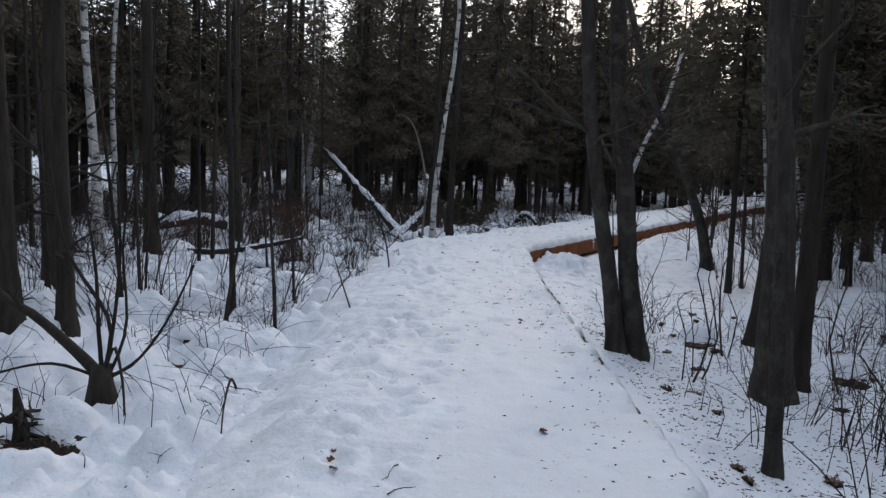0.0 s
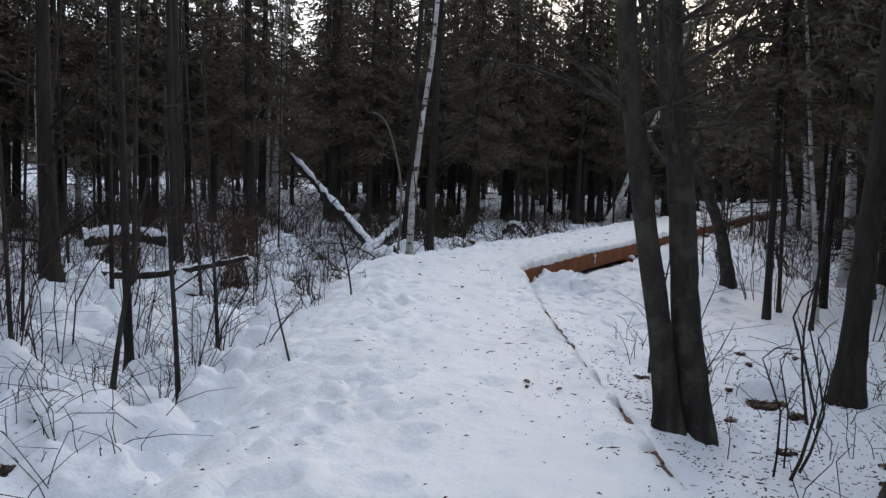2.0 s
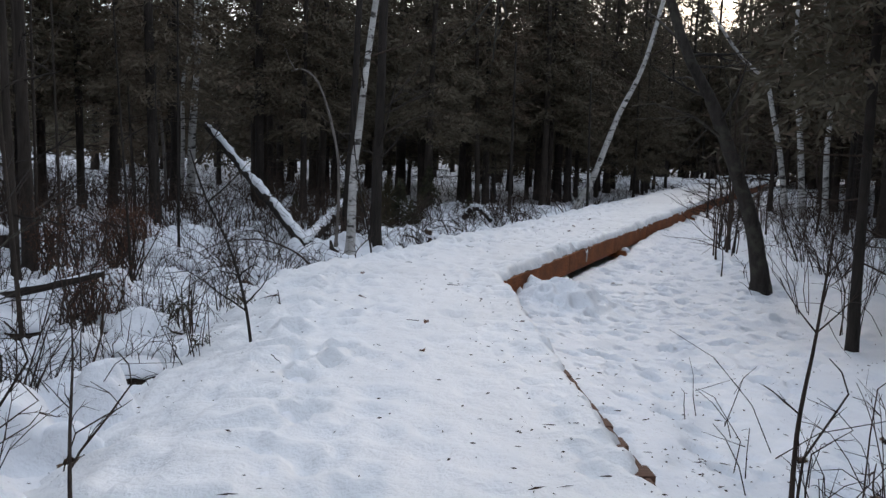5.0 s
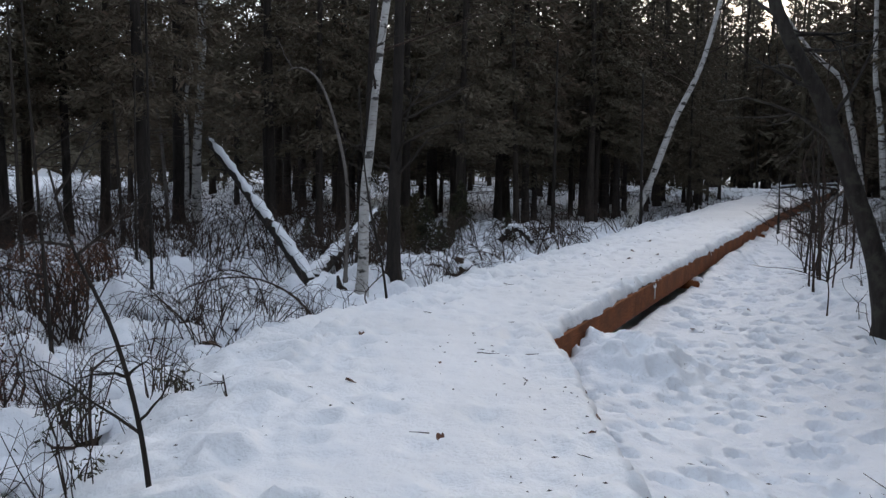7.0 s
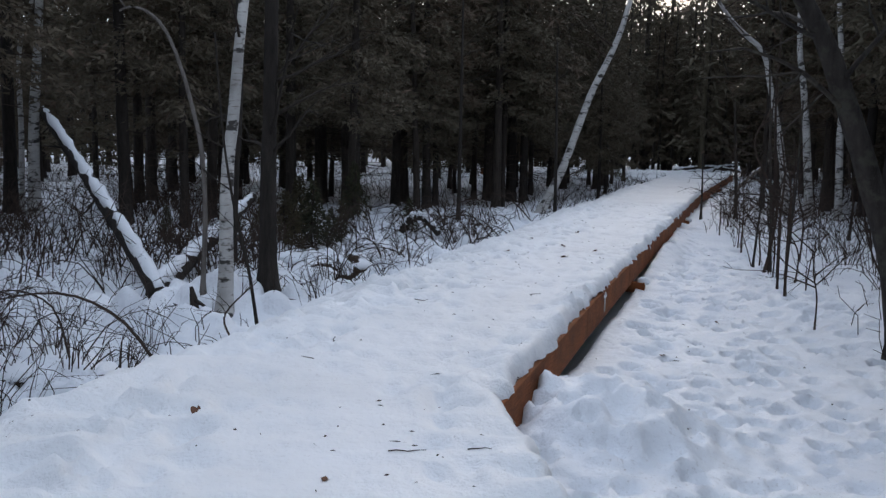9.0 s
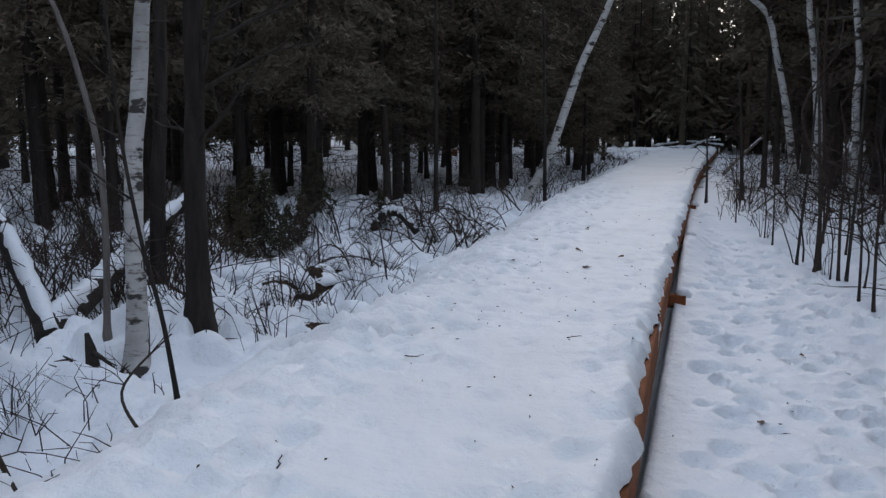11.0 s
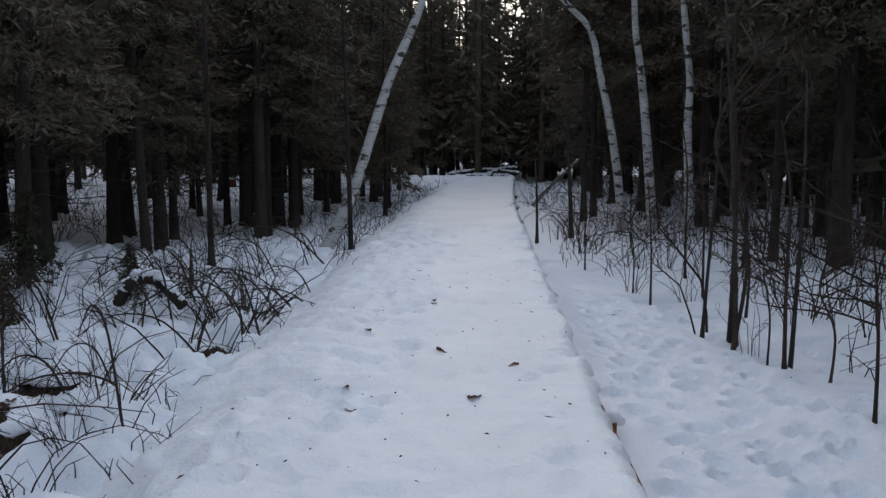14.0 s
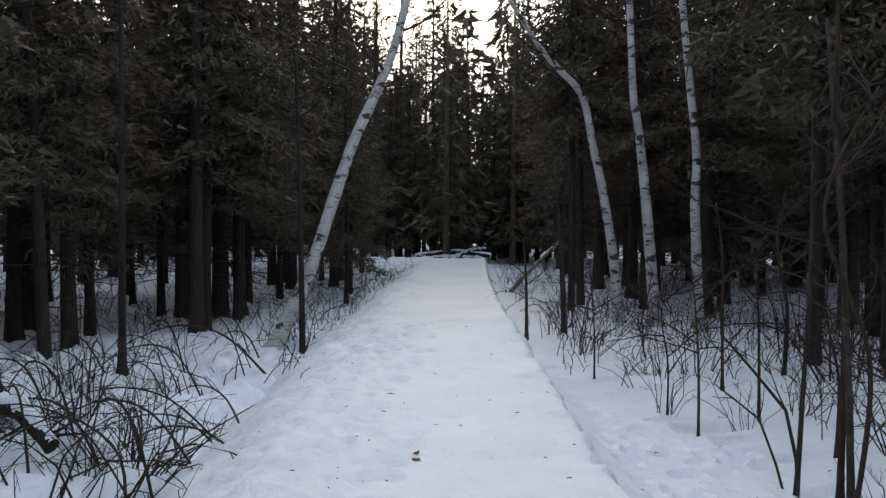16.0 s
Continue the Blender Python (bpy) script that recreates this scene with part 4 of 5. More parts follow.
# ---- saplings and shrubs ----
def shrub(label, stems, height, splay, r, mat=TWIG, arch=False, name="shrub", group="bare shrubs"):
    ob = thing(name, 0, 0, -200, label, "shrub", group)
    for _ in range(stems):
        b = Build()
        az = RNG.uniform(0, 2 * np.pi)
        h = height * RNG.uniform(0.5, 1.15)
        s = splay * RNG.uniform(0.1, 1.0)
        o = np.array((math.cos(az), math.sin(az), 0))
        st = o * RNG.uniform(0, 0.16)
        if arch:
            pts = [st + (0, 0, -0.08), st + o * s * 0.45 + (0, 0, h * 0.8), st + o * s * 1.1 + (0, 0, h * 0.85), st + o * s * 1.7 + (0, 0, h * 0.35)]
        else:
            pts = [st + (0, 0, -0.08), st + o * s * 0.3 + (0, 0, h * 0.4), st + o * s * 0.8 + (0, 0, h * 0.8), st + o * s + (0, 0, h)]
        pts = [np.asarray(p) + (RNG.normal(0, 0.055, 3) if i else 0) for i, p in enumerate(pts)]
        p = spline(pts, 7)
        rr = r * RNG.uniform(0.6, 1.2)
        b.tube(p, np.linspace(rr, rr * 0.3, 7), 4, False)
        for _ in range(RNG.integers(2, 5)):
            i = RNG.integers(2, 6)
            twig(b, p[i], (p[i] - p[i - 1]) + RNG.normal(0, 0.09, 3), h * RNG.uniform(0.15, 0.4), rr * 0.5, 1, 3, 0.0, 3)
        part("stem", b, mat, ob)
    return ob


SHRUBS = [
    shrub("upright bare brown stems growing out of snow", 7, 1.1, 0.42, 0.0075),
    shrub("thin leafless shrub with upright twigs in snow", 9, 0.8, 0.55, 0.006),
    shrub("bare arching brambles bent over the snow", 9, 0.55, 0.75, 0.008, arch=True),
    shrub("single slim leafless sapling in snow", 2, 1.7, 0.35, 0.014),
    shrub("dense tangle of fine bare twigs over snow", 14, 0.6, 0.6, 0.0065),
    shrub("loose clump of tall bare stems in snow", 6, 1.5, 0.6, 0.0095),
]
_sused = set()


def set_shrub(kind, x, y, scale=1.0):
    m = Matrix.Translation((x, y, gz(x, y) - 0.01)) @ pose(0, 0, 0, RNG.normal(0, 9), RNG.normal(0, 9), RNG.uniform(0, 360)) @ Matrix.Scale(scale, 4)
    if kind in _sused:
        o = copy_thing(SHRUBS[kind], m)
    else:
        _sused.add(kind)
        o = SHRUBS[kind]
    o.matrix_basis = m
    return o


def scatter(n, x0, x1, y0, y1, kinds, lo=0.7, hi=1.2, left=0.75, right=0.5):
    k = 0
    for _ in range(n * 12):
        if k >= n:
            break
        x, y = RNG.uniform(x0, x1), RNG.uniform(y0, y1)
        if y > -1 and not clear_of_walk(x, y, left, right):
            continue
        k += 1
        set_shrub(kinds[int(RNG.integers(0, len(kinds)))], x, y, RNG.uniform(lo, hi))


scatter(30, -5.2, -1.7, 8.5, 17, (0, 0, 1, 5, 4), 0.6, 1.0)
scatter(26, -6, -0.8, 14, 23, (1, 2, 4, 4, 2), 0.6, 1.0)
scatter(14, -4, 4.5, 21.5, 31, (1, 4, 2, 4), 0.6, 1.0, 0.75, 99)
scatter(16, -3, 8, 27, 38, (1, 4, 0), 0.7, 1.1, 0.75, 99)
scatter(24, 2.1, 5.5, 3.5, 10.5, (0, 1, 0, 3), 0.6, 1.0, 0.7, 0.55)
for _ in range(44):
    sd = RNG.uniform(5.5, 27)
    dd = max(0.55, 1.95 - 0.07 * sd) + abs(RNG.normal(0, 1.0)) * (0.9 + 0.06 * sd)
    set_shrub(int(RNG.choice([0, 1, 4, 2, 1, 4, 5, 3])), CX + sd * UX + dd * UY, CY + sd * UY - dd * UX, RNG.uniform(0.6, 1.1))
scatter(14, 5.0, 9, 12, 21, (1, 0, 5), 0.6, 1.0, 0.7, 2.2)
scatter(5, 1.6, 5.0, 25, 30, (2, 2, 4), 0.6, 1.0, 0.5, 99)
scatter(6, -0.5, 3.4, 24.6, 28.5, (4, 2, 4), 0.7, 1.1, 0.5, 99)
for _ in range(12):
    sd, dd = RNG.uniform(5, 14), RNG.uniform(2.3, 4.8)
    set_shrub(int(RNG.choice([4, 2, 4, 1])), CX + sd * UX + dd * UY, CY + sd * UY - dd * UX, RNG.uniform(0.9, 1.5))
scatter(18, -2.2, 2.6, 20.5, 26, (4, 2, 2), 0.45, 0.85, 0.45, 99)
scatter(9, -2.9, -1.3, 8.5, 14, (1, 3, 1), 0.4, 0.75, 0.5, 99)
scatter(15, 1.9, 4.8, 3.6, 9, (0, 1, 1), 0.5, 0.85)
scatter(10, -2.6, -0.6, 16, 20, (2, 4), 0.5, 0.8, 0.6, 0.7)
scatter(12, -2.3, -1.05, 12.6, 15.5, (1, 2, 0), 0.45, 0.8, 0.35, 99)
# stems that stand out singly along the thicket beyond the trampled snow
for x, y, h, r in ((6.83, 23.25, 2.6, 0.020), (6.6, 22.4, 1.9, 0.019), (6.55, 21.95, 1.0, 0.012), (6.66, 22.65, 1.1, 0.010), (7.56, 25.27, 1.4, 0.014), (7.06, 23.5, 3.6, 0.026), (7.86, 26.0, 1.2, 0.011), (8.4, 27.8, 1.3, 0.013), (8.5, 25.5, 1.6, 0.017), (9.25, 26.7, 2.0, 0.020), (5.68, 20.6, 1.5, 0.016), (5.3, 19.4, 0.8, 0.010), (5.75, 20.9, 1.2, 0.014), (8.0, 24.3, 1.6, 0.016), (10.7, 27.2, 2.2, 0.03)):
    tx = BEND.normal(0, 0.09)
    bare_tree("sapling", [(x, y, 0), (x + tx * 0.5, y, h * 0.35), (x - tx * 0.6, y + 0.05, h * 0.7), (x + tx, y + 0.1, h)], r, r * 0.35, TWIG, "slim dark leafless stem at the thicket edge", 7, 0.3, 6, 0.55 + 0.15 * h)
# ---- undergrowth, litter and small things ----


def brush(n, x0, x1, y0, y1, hlo, hhi, r, left, right, name, label):
    b = Build()
    k = 0
    while k < n:
        x, y = RNG.uniform(x0, x1), RNG.uniform(y0, y1)
        if not clear_of_walk(x, y, left, right):
            continue
        if float(fbm(np.array(x * 0.9 + 70), np.array(y * 0.9), 3)) < RNG.uniform(0.35, 0.62):
            continue
        k += 1
        z, h = gz(x, y), RNG.uniform(hlo, hhi) * RNG.uniform(0.5, 1.0)
        o = RNG.normal(0, RNG.choice([0.25, 0.6, 1.6]), 2) * h
        if not clear_of_walk(x + o[0] * 1.4, y + o[1] * 1.4, left * 0.6, right * 0.6) or abs(o[0]) + abs(o[1]) > 1.2:
            o *= 0.2
        j = BEND.normal(0, 0.07, (2, 2)) * h
        b.tube([(x, y, z - 0.05), (x + o[0] * 0.3 + j[0, 0], y + o[1] * 0.3 + j[0, 1], z + h * 0.38), (x + o[0] * 0.75 + j[1, 0], y + o[1] * 0.75 + j[1, 1], z + h * 0.72), (x + o[0] * 1.3, y + o[1] * 1.3, z + h * RNG.uniform(0.7, 1.0))], [r, r * 0.8, r * 0.6, r * 0.35], 3, False)
        if RNG.random() < 0.6:
            e = RNG.normal(0, 0.45, 2) * h
            b.tube([(x + o[0] * 0.4, y + o[1] * 0.4, z + h * 0.48), (x + o[0] * 0.4 + e[0], y + o[1] * 0.4 + e[1], z + h * RNG.uniform(0.5, 1.1))], [r * 0.6, r * 0.3], 3, False)
    return tagged(part(name, b, TWIG), label, "undergrowth", kind="stuff")


brush(4500, -15, 24, 27, 50, 0.15, 0.85, 0.0075, 0.5, 0.5, "forest_brush", "thin bare brushwood on the snowy forest floor")
brush(800, 5.2, 16, 15, 36, 0.15, 0.8, 0.006, 0.6, 2.1, "bare_brush", "thin bare twigs in snow beside the boardwalk")
brush(1300, -6, 4, 17, 29, 0.08, 0.5, 0.005, 0.5, 99, "swamp_brush", "fine bare twigs and stalks among snowy tussocks")
brush(2600, -14, -4.6, 10, 30, 0.3, 1.5, 0.0075, 0.6, 0.7, "forest_brush", "thin bare brushwood among dark trunks")
brush(1500, -9, 0.3, 22, 32, 0.3, 1.3, 0.009, 0.6, 99, "forest_brush", "dark tangled brushwood at the foot of the wood")
brush(900, -6, -1.5, 5, 17, 0.1, 0.6, 0.004, 0.6, 0.7, "swamp_brush", "fine bare stalks among snowy tussocks")
brush(480, 1.9, 6, 3, 12, 0.1, 0.7, 0.0045, 0.6, 0.5, "bare_brush", "fine bare stalks in dirty snow")


# hero shrub with thick crooked stems, by a hollow under a tussock
def crooked_shrub(x, y):
    z = gz(x, y)
    ob = thing("crooked_shrub", x, y, z, "old crooked shrub with thick dark stems in snow", "shrub")
    foot = Build()
    foot.tube([(0, 0, -0.1), (-0.01, 0, 0.08), (-0.03, 0.02, 0.2)], [0.13, 0.10, 0.07], 9, True, 0.12)
    part("stump", foot, BARK, ob, "dark gnarled root stump")
    for pts, r in (
        ([(0, 0, 0.1), (-0.22, 0.1, 0.25), (-0.55, 0.15, 0.5), (-0.8, 0.2, 0.62), (-1.1, 0.3, 0.8)], 0.05),
        ([(0, 0, 0.1), (-0.05, 0.05, 0.4), (-0.1, 0.1, 0.9), (-0.2, 0.1, 1.5)], 0.02),
        ([(0, 0, 0.1), (0.05, 0.05, 0.45), (0.08, 0.1, 1.0), (0.05, 0.1, 1.6)], 0.018),
        ([(0.02, 0, 0.1), (0.25, 0, 0.25), (0.45, 0.05, 0.55), (0.62, 0.1, 0.95)], 0.016),
        ([(0, 0, 0.1), (0.1, -0.05, 0.35), (0.22, -0.2, 0.1), (0.27, -0.3, -0.2)], 0.016),
        ([(0, 0, 0.1), (-0.3, -0.1, 0.22), (-0.6, -0.2, 0.18), (-0.9, -0.25, 0.05)], 0.014),
        ([(0, 0, 0.1), (0.0, 0.12, 0.5), (-0.35, 0.2, 1.0), (-0.5, 0.25, 1.6)], 0.02),
        ([(0.03, 0.02, 0.1), (0.15, 0.05, 0.5), (0.1, 0.1, 1.1), (0.2, 0.1, 1.7)], 0.014),
    ):
        b = Build()
        p = spline(pts, 12)
        b.tube(p, np.linspace(r, r * 0.4, 12), 7, False, 0.05)
        for _ in range(4):
            i = RNG.integers(4, 11)
            twig(b, p[i], (p[i] - p[i - 1]) + RNG.normal(0, 0.06, 3), RNG.uniform(0.2, 0.5), r * 0.3, 1, 4)
        part("stem", b, BARK, ob)


crooked_shrub(-2.42, 6.35)


def leafy_bush(x, y, w, h, n, mat, label, name="brown_bush", size=0.035, stems=44):
    z = gz(x, y)
    ob = thing(name, x, y, z, label, "bush")
    tw, lv = Build(), Build()
    tips = []
    for _ in range(stems):
        az = RNG.uniform(0, 2 * np.pi)
        o = np.array((math.cos(az), math.sin(az), 0)) * RNG.uniform(0.1, 1) * w
        st = np.append(RNG.normal(0, 0.3, 2) * w, -0.06)
        p = spline([st, st + o * 0.5 + RNG.normal(0, 0.08, 3) + (0, 0, h * 0.5), o + (0, 0, h * RNG.uniform(0.6, 1.0))], 7)
        tw.tube(p, np.linspace(0.010, 0.003, 7), 4, False)
        tips.append(p[2:])
    tips = np.concatenate(tips)
    pos = tips[RNG.integers(0, len(tips), n)] + RNG.normal(0, 0.05, (n, 3)) * (1, 1, 0.8)
    lv.add(*sprays(pos, RNG.normal(0, 0.6, (n, 3)), size))
    part("twig_mass", tw, TWIG, ob)["kind"] = "stuff"
    part("foliage", lv, mat, ob)
    return ob


for x, y, w, h in ((-3.0, 17.6, 0.55, 0.95), (-3.5, 17.1, 0.5, 0.9), (-2.5, 14.9, 0.35, 0.75), (-4.6, 16.2, 0.5, 0.7), (-3.4, 19.8, 0.4, 0.6)):
    leafy_bush(x, y, w, h, 2600, DEADLEAF, "twiggy bush with dry brown leaves among snowy tussocks")
for x, y, sc in ((0.62, 25.1, 0.85), (0.2, 25.6, 0.7), (1.35, 27.4, 0.8), (2.35, 27.6, 0.5), (-0.2, 26.3, 0.6), (0.9, 25.9, 0.5), (0.35, 24.7, 0.5), (-0.6, 25.2, 0.6), (0.4, 27.0, 0.9), (1.1, 26.6, 0.6), (-1.6, 25.8, 0.5)):
    plant(10, x, y, sc)
for x, y, w, h in ((-1.15, 14.7, 0.16, 0.42), (-1.5, 13.9, 0.2, 0.25), (-1.18, 13.5, 0.24, 0.32)):
    leafy_bush(x, y, w, h, int(9000 * w) if w > 0.3 else 260, CEDAR, "low young cedar with yellow-green sprays in snow", "young_cedar", 0.045, 44 if w > 0.3 else 7)

# single arching branches over the snow
def arch_branch(pts, r, label):
    x, y = pts[0][0], pts[0][1]
    z = gz(x, y)
    ob = thing("arched_branch", x, y, z, label, "branch")
    b = Build()
    p = spline([(q[0] - x, q[1] - y, q[2]) for q in pts], 14)
    b.tube(p, np.linspace(r, r * 0.35, 14), 6, False)
    for _ in range(5):
        i = RNG.integers(4, 13)
        twig(b, p[i], (p[i] - p[i - 1]) + RNG.normal(0, 0.06, 3), RNG.uniform(0.15, 0.4), r * 0.4, 1, 3)
    part("stem", b, TWIG, ob)


for pts, r in (
    ([(-0.52, 18.3, -0.03), (-0.95, 19.0, 0.25), (-1.5, 19.5, 0.38), (-2.1, 19.7, 0.3), (-2.5, 19.6, 0.12)], 0.016),
    ([(-0.05, 18.9, -0.03), (-0.15, 19.0, 0.2), (0.1, 19.2, 0.45)], 0.012),
    ([(3.0, 25.0, -0.03), (3.0, 25.3, 0.35), (2.7, 25.8, 0.5), (2.3, 26.2, 0.2)], 0.012),
    ([(3.6, 25.9, -0.03), (3.3, 26.1, 0.4), (2.9, 26.2, 0.45), (2.4, 26.0, 0.1)], 0.011),
    ([(3.9, 25.6, -0.03), (3.6, 25.7, 0.25), (3.2, 25.6, 0.3), (2.8, 25.3, 0.05)], 0.010),
    ([(4.0, 27.0, -0.03), (3.6, 27.2, 0.35), (3.1, 27.4, 0.4), (2.6, 27.3, 0.15)], 0.010),
    ([(2.6, 24.6, -0.03), (2.3, 24.9, 0.3), (1.9, 25.1, 0.32), (1.5, 25.0, 0.05)], 0.010),
):
    arch_branch(pts, r, "thin bare branch arching out of the snow")
for pts, r in (
    ([(4.9, 28.6, -0.03), (4.5, 28.9, 0.4), (4.0, 29.0, 0.5), (3.5, 29.1, 0.3)], 0.014),
    ([(-1.0, 17.6, -0.03), (-1.2, 17.9, 0.3), (-1.6, 18.1, 0.35), (-1.9, 18.0, 0.05)], 0.009),
    ([(-1.55, 6.85, -0.03), (-1.5, 6.4, 0.2), (-1.45, 6.0, 0.12), (-1.38, 5.65, 0.02)], 0.012),
    ([(-0.95, 9.6, -0.03), (-1.15, 10.2, 0.25), (-1.3, 10.7, 0.45), (-1.4, 11.0, 0.6)], 0.010),
    ([(-0.66, 14.1, -0.03), (-0.68, 14.15, 0.15), (-0.72, 14.2, 0.34)], 0.010),
    ([(2.05, 10.3, -0.03), (2.1, 10.4, 0.4), (2.2, 10.5, 0.8), (2.3, 10.6, 1.3)], 0.014),
    ([(1.75, 8.9, -0.03), (1.72, 8.9, 0.5), (1.7, 8.95, 1.0), (1.66, 9.0, 1.6)], 0.012),
):
    arch_branch(pts, r, "thin bare branch arching out of the snow")
# brambles bowed over the snow beside the boardwalk
for x, y in ((3.2, 28.6), (3.8, 28.1), (2.7, 27.4), (3.2, 25.8), (3.8, 26.4), (2.9, 26.6), (5.0, 30.4), (3.4, 30.0), (1.4, 23.6), (2.0, 22.9), (3.2, 25.3), (2.6, 25.4), (1.7, 24.6), (4.2, 28.4), (4.0, 29.2), (1.2, 25.6), (2.2, 26.2)):
    for _ in range(2):
        px, py = x + BEND.normal(0, 0.25), y + BEND.normal(0, 0.3)
        a, w, h = BEND.uniform(0, 6.3), BEND.uniform(0.6, 1.5), BEND.uniform(0.25, 0.6)
        if math.cos(a) * UY - math.sin(a) * UX > 0:
            a += math.pi
        c, sn = math.cos(a) * w, math.sin(a) * w
        arch_branch([(px, py, -0.03), (px + 0.25 * c, py + 0.25 * sn, h * 0.85), (px + 0.6 * c, py + 0.6 * sn, h), (px + c, py + sn, h * BEND.uniform(0.1, 0.6))], BEND.uniform(0.007, 0.012), "bare bramble stem bowed over the snow")


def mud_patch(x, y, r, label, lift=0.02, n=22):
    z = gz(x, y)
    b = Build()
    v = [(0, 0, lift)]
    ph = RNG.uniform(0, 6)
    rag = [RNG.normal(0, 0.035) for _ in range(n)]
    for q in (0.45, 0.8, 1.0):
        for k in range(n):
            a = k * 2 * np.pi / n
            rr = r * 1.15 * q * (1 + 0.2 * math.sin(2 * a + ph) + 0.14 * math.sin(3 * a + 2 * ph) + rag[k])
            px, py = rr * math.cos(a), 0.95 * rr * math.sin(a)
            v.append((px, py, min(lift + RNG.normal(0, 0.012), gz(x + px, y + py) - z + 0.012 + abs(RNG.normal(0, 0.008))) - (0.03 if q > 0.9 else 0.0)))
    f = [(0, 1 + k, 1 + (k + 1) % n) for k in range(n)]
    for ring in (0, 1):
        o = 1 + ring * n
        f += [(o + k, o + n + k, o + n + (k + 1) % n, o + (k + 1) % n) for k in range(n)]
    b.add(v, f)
    ob = part("mud_patch", b, MUD_SHADE)
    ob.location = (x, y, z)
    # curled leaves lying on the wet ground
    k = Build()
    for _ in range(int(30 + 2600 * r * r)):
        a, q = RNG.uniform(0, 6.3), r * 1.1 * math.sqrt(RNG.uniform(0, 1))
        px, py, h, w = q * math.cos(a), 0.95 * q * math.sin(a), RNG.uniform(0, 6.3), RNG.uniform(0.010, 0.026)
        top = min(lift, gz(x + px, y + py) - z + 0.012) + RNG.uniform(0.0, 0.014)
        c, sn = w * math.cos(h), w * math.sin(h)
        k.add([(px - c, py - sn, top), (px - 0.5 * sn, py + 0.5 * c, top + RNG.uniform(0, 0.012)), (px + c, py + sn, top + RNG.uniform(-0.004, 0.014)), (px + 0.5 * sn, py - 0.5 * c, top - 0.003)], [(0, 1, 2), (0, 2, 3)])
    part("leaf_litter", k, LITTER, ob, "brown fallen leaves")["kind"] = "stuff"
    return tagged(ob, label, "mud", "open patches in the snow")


def steep(x, y, r):
    ring = [gz(x + r * math.cos(a), y + r * math.sin(a)) for a in np.arange(8) * 0.785]
    return max(ring) - min(ring) > 0.13


# some are wet leaf litter, the scattered ones shade painted between snow pillows
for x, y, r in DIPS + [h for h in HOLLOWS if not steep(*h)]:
    mud_patch(x, y, r, "dark wet leaf litter that also gives gaps in the snow their shade", 0.022)
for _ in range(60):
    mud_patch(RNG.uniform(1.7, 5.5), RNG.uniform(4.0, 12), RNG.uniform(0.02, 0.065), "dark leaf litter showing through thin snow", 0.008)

# tussocks: dark grassy mounds under overhanging caps of snow
def tussock(x, y, w, h):
    z = min(gz(x + 0.9 * w * math.cos(a), y + 0.7 * w * math.sin(a)) for a in np.arange(10) * 0.628) + 0.015
    ob = thing("tussock", x, y, z, "dark grassy tussock under a thick cap of snow", "tussock", "snow-capped tussocks", BEND.uniform(-25, 25))
    k, rings = 18, 7
    ang = np.arange(k) * 2 * np.pi / k
    out = 1 + 0.2 * np.sin(2 * ang + BEND.uniform(0, 6)) + 0.12 * np.sin(3 * ang + BEND.uniform(0, 6)) + BEND.normal(0, 0.03, k)

    def turned(profile, rough):
        b = Build()
        v = [(q * out[j] * w * math.cos(ang[j]), 0.72 * q * out[j] * w * math.sin(ang[j]), zz + BEND.normal(0, rough)) for q, zz in profile for j in range(k)]
        f = [(i * k + j, i * k + (j + 1) % k, (i + 1) * k + (j + 1) % k, (i + 1) * k + j) for i in range(len(profile) - 1) for j in range(k)]
        f.append(tuple((len(profile) - 1) * k + j for j in range(k)))
        b.add(v, f)
        return b

    part("mound", turned([(0.86, -0.15), (0.84, 0.0), (0.80, h * 0.5), (0.74, h), (0.3, h * 1.05)], 0.008), MUD_SHADE, ob, "dark wet roots and dead grass")
    c = 0.05 + 0.22 * w
    part("snow_cap", turned([(0.55, h * 0.92), (0.92, h * 0.86), (1.04, h * 0.9 + 0.15 * c), (1.06, h * 0.9 + 0.4 * c), (0.96, h * 0.9 + 0.72 * c), (0.72, h * 0.9 + 0.95 * c), (0.4, h * 0.9 + 1.06 * c), (0.1, h * 0.9 + 1.1 * c)], 0.005), SNOW_CLEAN, ob, "rounded overhanging snow")
    blades = Build()
    for _ in range(26):
        a = BEND.uniform(0, 6.3)
        p = np.array((0.82 * w * math.cos(a), 0.6 * w * math.sin(a), h * BEND.uniform(0.3, 0.9)))
        e = p * (1.12, 1.12, 0) + (0, 0, BEND.uniform(-0.02, h * 0.7))
        blades.tube([p, (p + e) / 2 + (0, 0, 0.015), e], [0.004, 0.003, 0.001], 3, False)
    part("dead_grass", blades, TWIG, ob)["kind"] = "stuff"


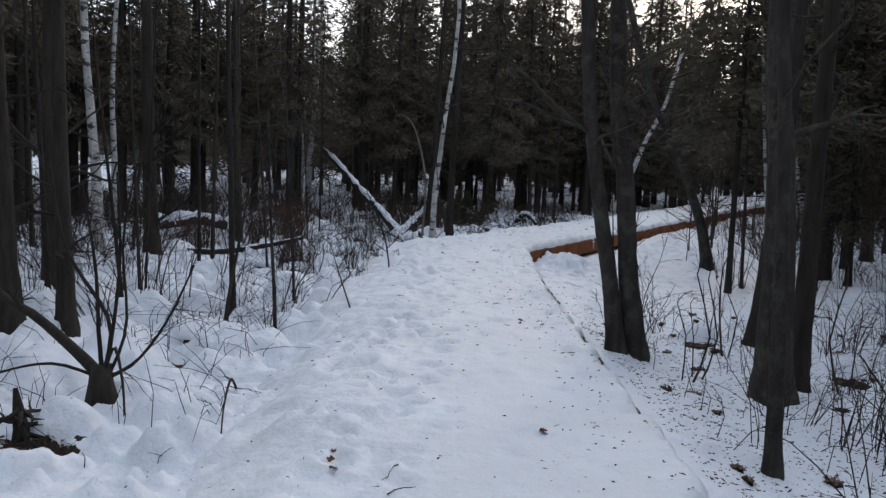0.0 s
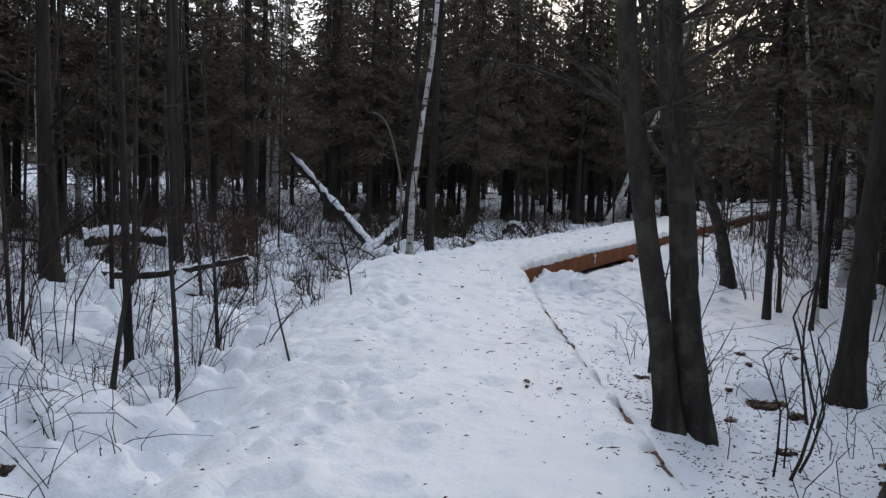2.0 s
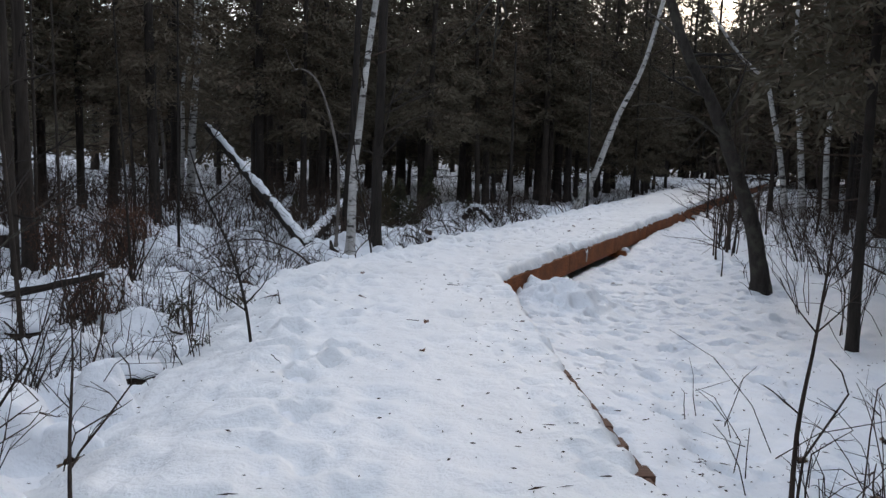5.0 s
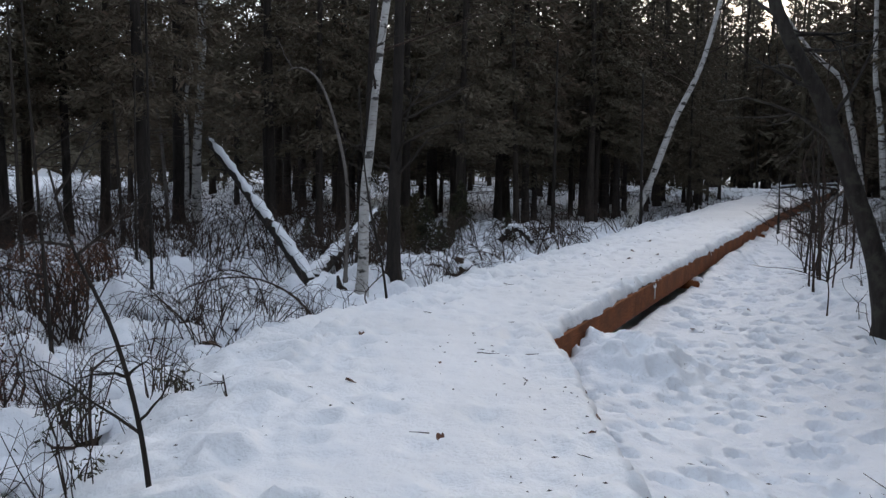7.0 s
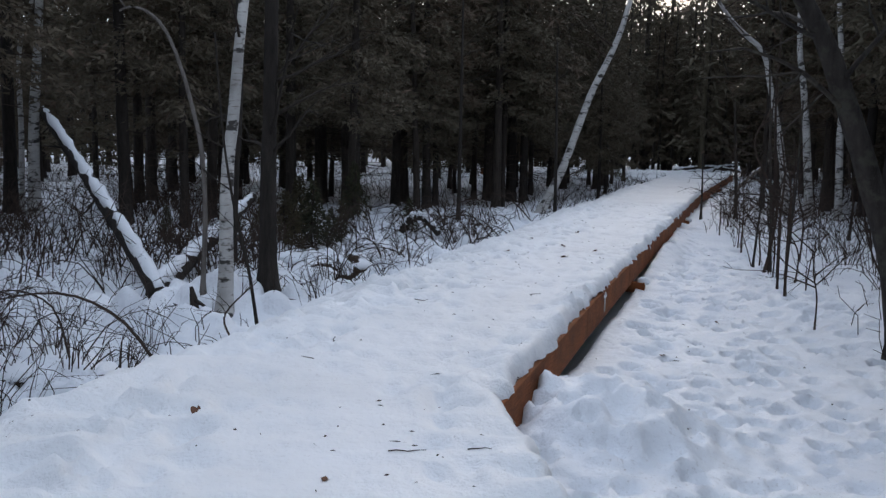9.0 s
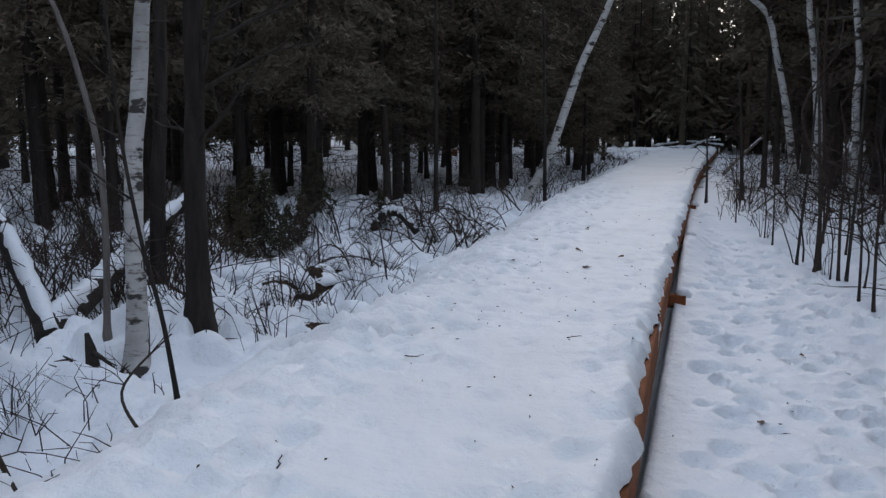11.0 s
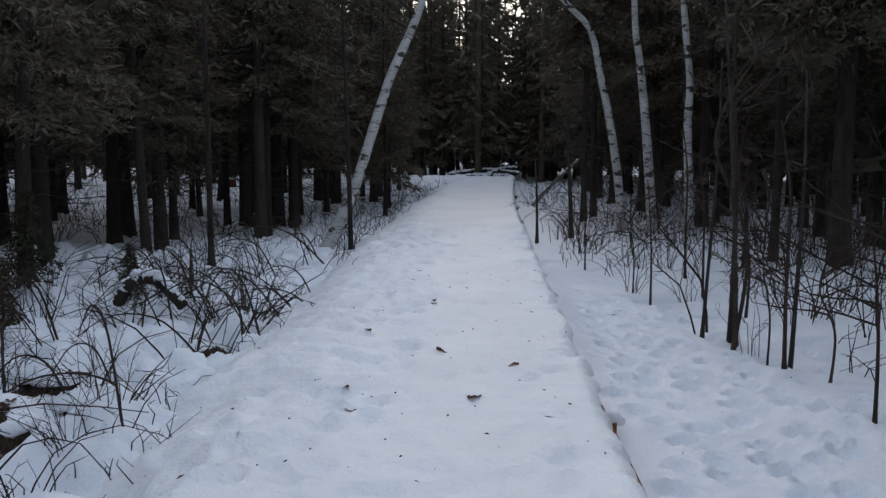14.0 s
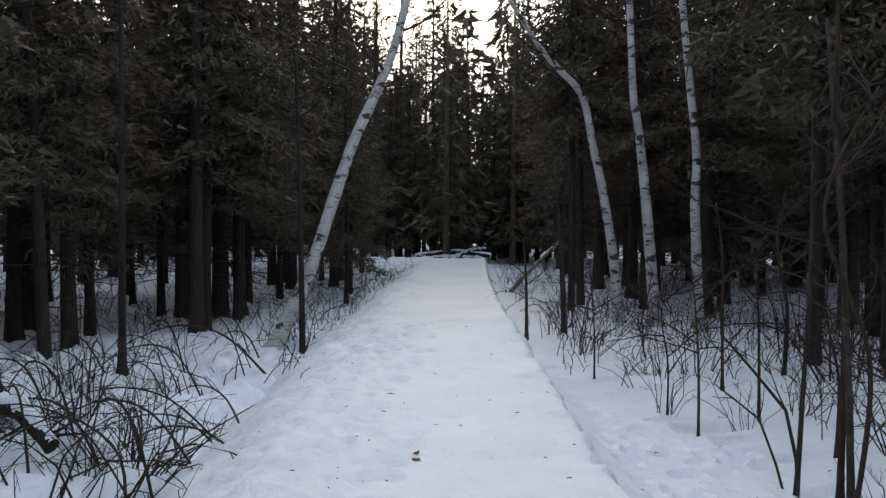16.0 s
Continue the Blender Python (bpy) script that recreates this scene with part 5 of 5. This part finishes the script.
for x, y, w in ((0.62, 22.85, 0.34), (1.12, 23.2, 0.26), (1.74, 23.6, 0.26), (1.45, 24.6, 0.28), (2.85, 24.15, 0.26), (2.72, 25.35, 0.26), (0.2, 23.6, 0.3), (0.9, 24.0, 0.24), (2.1, 24.6, 0.22), (-1.38, 13.75, 0.34), (-1.79, 15.55, 0.32), (-1.24, 16.52, 0.22), (-1.75, 13.6, 0.28), (-2.66, 18.05, 0.32), (-1.42, 17.65, 0.22), (-2.05, 15.9, 0.26), (-1.7, 14.6, 0.28), (-2.18, 18.9, 0.32), (-2.25, 14.85, 0.28), (-2.4, 16.1, 0.30), (-1.86, 9.26, 0.22), (-2.28, 8.45, 0.22), (-1.68, 13.1, 0.25), (-3.6, 13.25, 0.30), (-3.4, 11.05, 0.34), (-3.0, 14.2, 0.3), (-2.7, 12.3, 0.28), (-3.1, 16.6, 0.34), (-3.9, 15.4, 0.36), (-3.6, 17.9, 0.34)):
    tussock(x, y, w, BEND.uniform(0.055, 0.10))

# a surface that things can be dropped on
from mathutils.bvhtree import BVHTree

solid = []
for o in (ground, *[c for c in walkway.children if c.name.startswith("snow_cover")]):
    me = o.data
    co = np.empty(len(me.vertices) * 3)
    me.vertices.foreach_get("co", co)
    solid.append(BVHTree.FromPolygons(co.reshape(-1, 3).tolist(), [tuple(p.vertices) for p in me.polygons]))


def surf(x, y):
    best = -9.0
    for t in solid:
        hit = t.ray_cast(Vector((x, y, 3)), Vector((0, 0, -1)))
        if hit[0]:
            best = max(best, hit[0].z)
    return best


LEAVES = [(3.5, 23.26), (3.73, 22.52), (3.94, 21.96), (2.86, 21.88), (2.77, 22.09), (4.39, 24.09), (3.43, 21.46), (4.45, 24.21), (2.79, 21.5), (2.8, 21.62), (2.69, 19.71), (0.01, 14.38), (1.28, 13.38), (0.52, 13.3), (-0.01, 15.83), (0.28, 17.45), (0.79, 8.62), (0.44, 12.33), (0.98, 8.48), (0.78, 8.52), (-0.54, 4.72), (-0.53, 4.53), (-0.49, 4.36), (0.65, 5.07), (0.57, 14.96), (3.26, 18.67), (3.43, 18.54), (4.54, 19.84)]
STICKS = [(-0.21, 4.32), (-0.14, 4.07), (1.09, 14.43), (1.09, 14.55), (0.51, 16.84), (0.92, 15.22), (1.43, 18.63), (0.7, 17.58), (1.44, 18.78), (2.45, 19.03), (0.68, 17.32), (0.42, 13.38), (1.23, 15.24), (-0.51, 12.19)]


def fallen_leaf():
    b = Build()
    v, f = [], []
    for i in range(7):
        t = i / 6
        w = 0.022 * math.sin(math.pi * (0.08 + 0.9 * t))
        x = -0.035 + 0.07 * t
        v += [(x, -w, 0.008 + 0.010 * math.sin(5 * t)), (x, 0, 0.003), (x, w, 0.010 + 0.008 * math.cos(4 * t))]
    for i in range(6):
        a = 3 * i
        f += [(a, a + 3, a + 4, a + 1), (a + 1, a + 4, a + 5, a + 2)]
    b.add(v, f)
    return b.mesh("dead_leaf", DEADLEAF)


leaf = fallen_leaf()
for x, y in LEAVES:
    o = new("dead_leaf", leaf)
    o.matrix_basis = pose(x, y, surf(x, y), RNG.uniform(-12, 12), RNG.uniform(-12, 12), RNG.uniform(0, 360)) @ Matrix.Scale(RNG.uniform(0.7, 1.2), 4)
    tagged(o, "curled dry brown leaf lying on trodden snow", "leaf", "leaves on the snow")
for x, y in STICKS:
    b = Build()
    a, L = RNG.uniform(0, 6.3), RNG.uniform(0.08, 0.2)
    pts = []
    for k in range(5):
        q = (k / 4 - 0.5) * L
        px, py = q * math.cos(a) + RNG.normal(0, 0.006), q * math.sin(a) + RNG.normal(0, 0.006)
        pts.append((px, py, surf(x + px, y + py) + 0.005))
    b.tube(pts, np.linspace(0.0035, 0.0015, 5), 5, True)
    o = part("fallen_twig", b, TWIG)
    o.location = (x, y, 0)
    tagged(o, "small dry twig lying on trodden snow", "twig", "twigs on the snow")

# needle and bark litter
lit = Build()
for k in range(8600):
    if 420 < k < 820 or 4400 < k < 4820:
        continue
    if k < 900:
        y = RNG.uniform(2.2, 16) if k < 800 else RNG.uniform(16.2, 26)
        if y < CY:
            x = RNG.uniform(-0.6, 1.4) if RNG.random() < 0.55 else 1.35 - abs(RNG.normal(0, 0.35))
        else:
            sd, dd = (y - CY) / UY, RNG.uniform(0.1, 1.7)
            x, y = CX + sd * UX - dd * UY, CY + sd * UY + dd * UX
    elif k < 2500:
        x, y = RNG.uniform(1.5, 6.5), RNG.uniform(3.5, 14)
    elif k < 2900:
        x, y = RNG.uniform(1.5, 9), RNG.uniform(14, 30)
    elif k < 4400:
        x, y = 1.5 + abs(RNG.normal(0, 1.6)), RNG.uniform(2.8, 11)
    elif k < 5000:
        x, y = 1.36 - abs(RNG.normal(0, 0.4)), RNG.uniform(2.2, 11)
    elif k < 5600:
        x, y = RNG.uniform(-4.5, -0.6), RNG.uniform(4, 18)
    else:
        x, y = 1.55 + abs(RNG.normal(0, 1.7)), RNG.uniform(3.2, 10)
    z = surf(x, y)
    if z < -5:
        continue
    a, L = RNG.uniform(0, 6.3), RNG.uniform(0.004, 0.018) if k % 9 else RNG.uniform(0.012, 0.05)
    c, sn, w = math.cos(a) * L, math.sin(a) * L, RNG.uniform(0.0015, 0.005)
    lit.add([(x - c, y - sn, z + 0.003), (x - sn * w / L, y + c * w / L, z + 0.009), (x + c, y + sn, z + 0.005), (x + sn * w / L, y - c * w / L, z + 0.002)], [(0, 1, 2), (0, 2, 3)])
tagged(part("bark_litter", lit, TWIG), "scattered needles and bark bits on trodden snow", "litter", kind="stuff")

# deck boards under the snow, whose ends show along the edge
def board_mesh(w, length):
    b = Build()
    b.box(-length, 0, -0.038, 0.0, w, 0)
    return b.mesh("deck_board", BOARD, False)


board = board_mesh(0.136, 0.8)
short_board = board_mesh(0.136, 0.4)
for k in range(124):
    y = -1.9 + k * 0.1448
    place(part("deck_board", short_board, None, walkway), float(right_edge(y)) + 0.012 + RNG.normal(0, 0.008), y, 0.208 + RNG.normal(0, 0.003))
for k in range(150):
    sd = 0.02 + k * 0.1448
    place(part("deck_board", board, None, walkway), *along(sd, -0.03 - bow(sd)), float(walk_z(sd)) - 0.083, heading - 90)


# torn roots
def root_stump(x, y):
    z = gz(x, y)
    ob = thing("root_stump", x, y, z, "torn dark root stump standing in snow", "stump")
    b = Build()
    b.tube([(0, 0, -0.1), (0.0, 0.02, 0.1), (-0.03, 0.04, 0.24), (-0.05, 0.05, 0.36)], [0.055, 0.045, 0.03, 0.012], 9, True, 0.22)
    part("stump", b, BARK, ob)
    for _ in range(10):
        k = Build()
        a = RNG.uniform(0, 6.3)
        twig(k, (0, 0, RNG.uniform(0.05, 0.25)), (math.cos(a), math.sin(a), RNG.uniform(-0.5, 0.4)), RNG.uniform(0.18, 0.32), 0.022, 1, 5)
        part("root", k, BARK, ob)


root_stump(-0.52, 20.2)
root_stump(-2.62, 5.5)
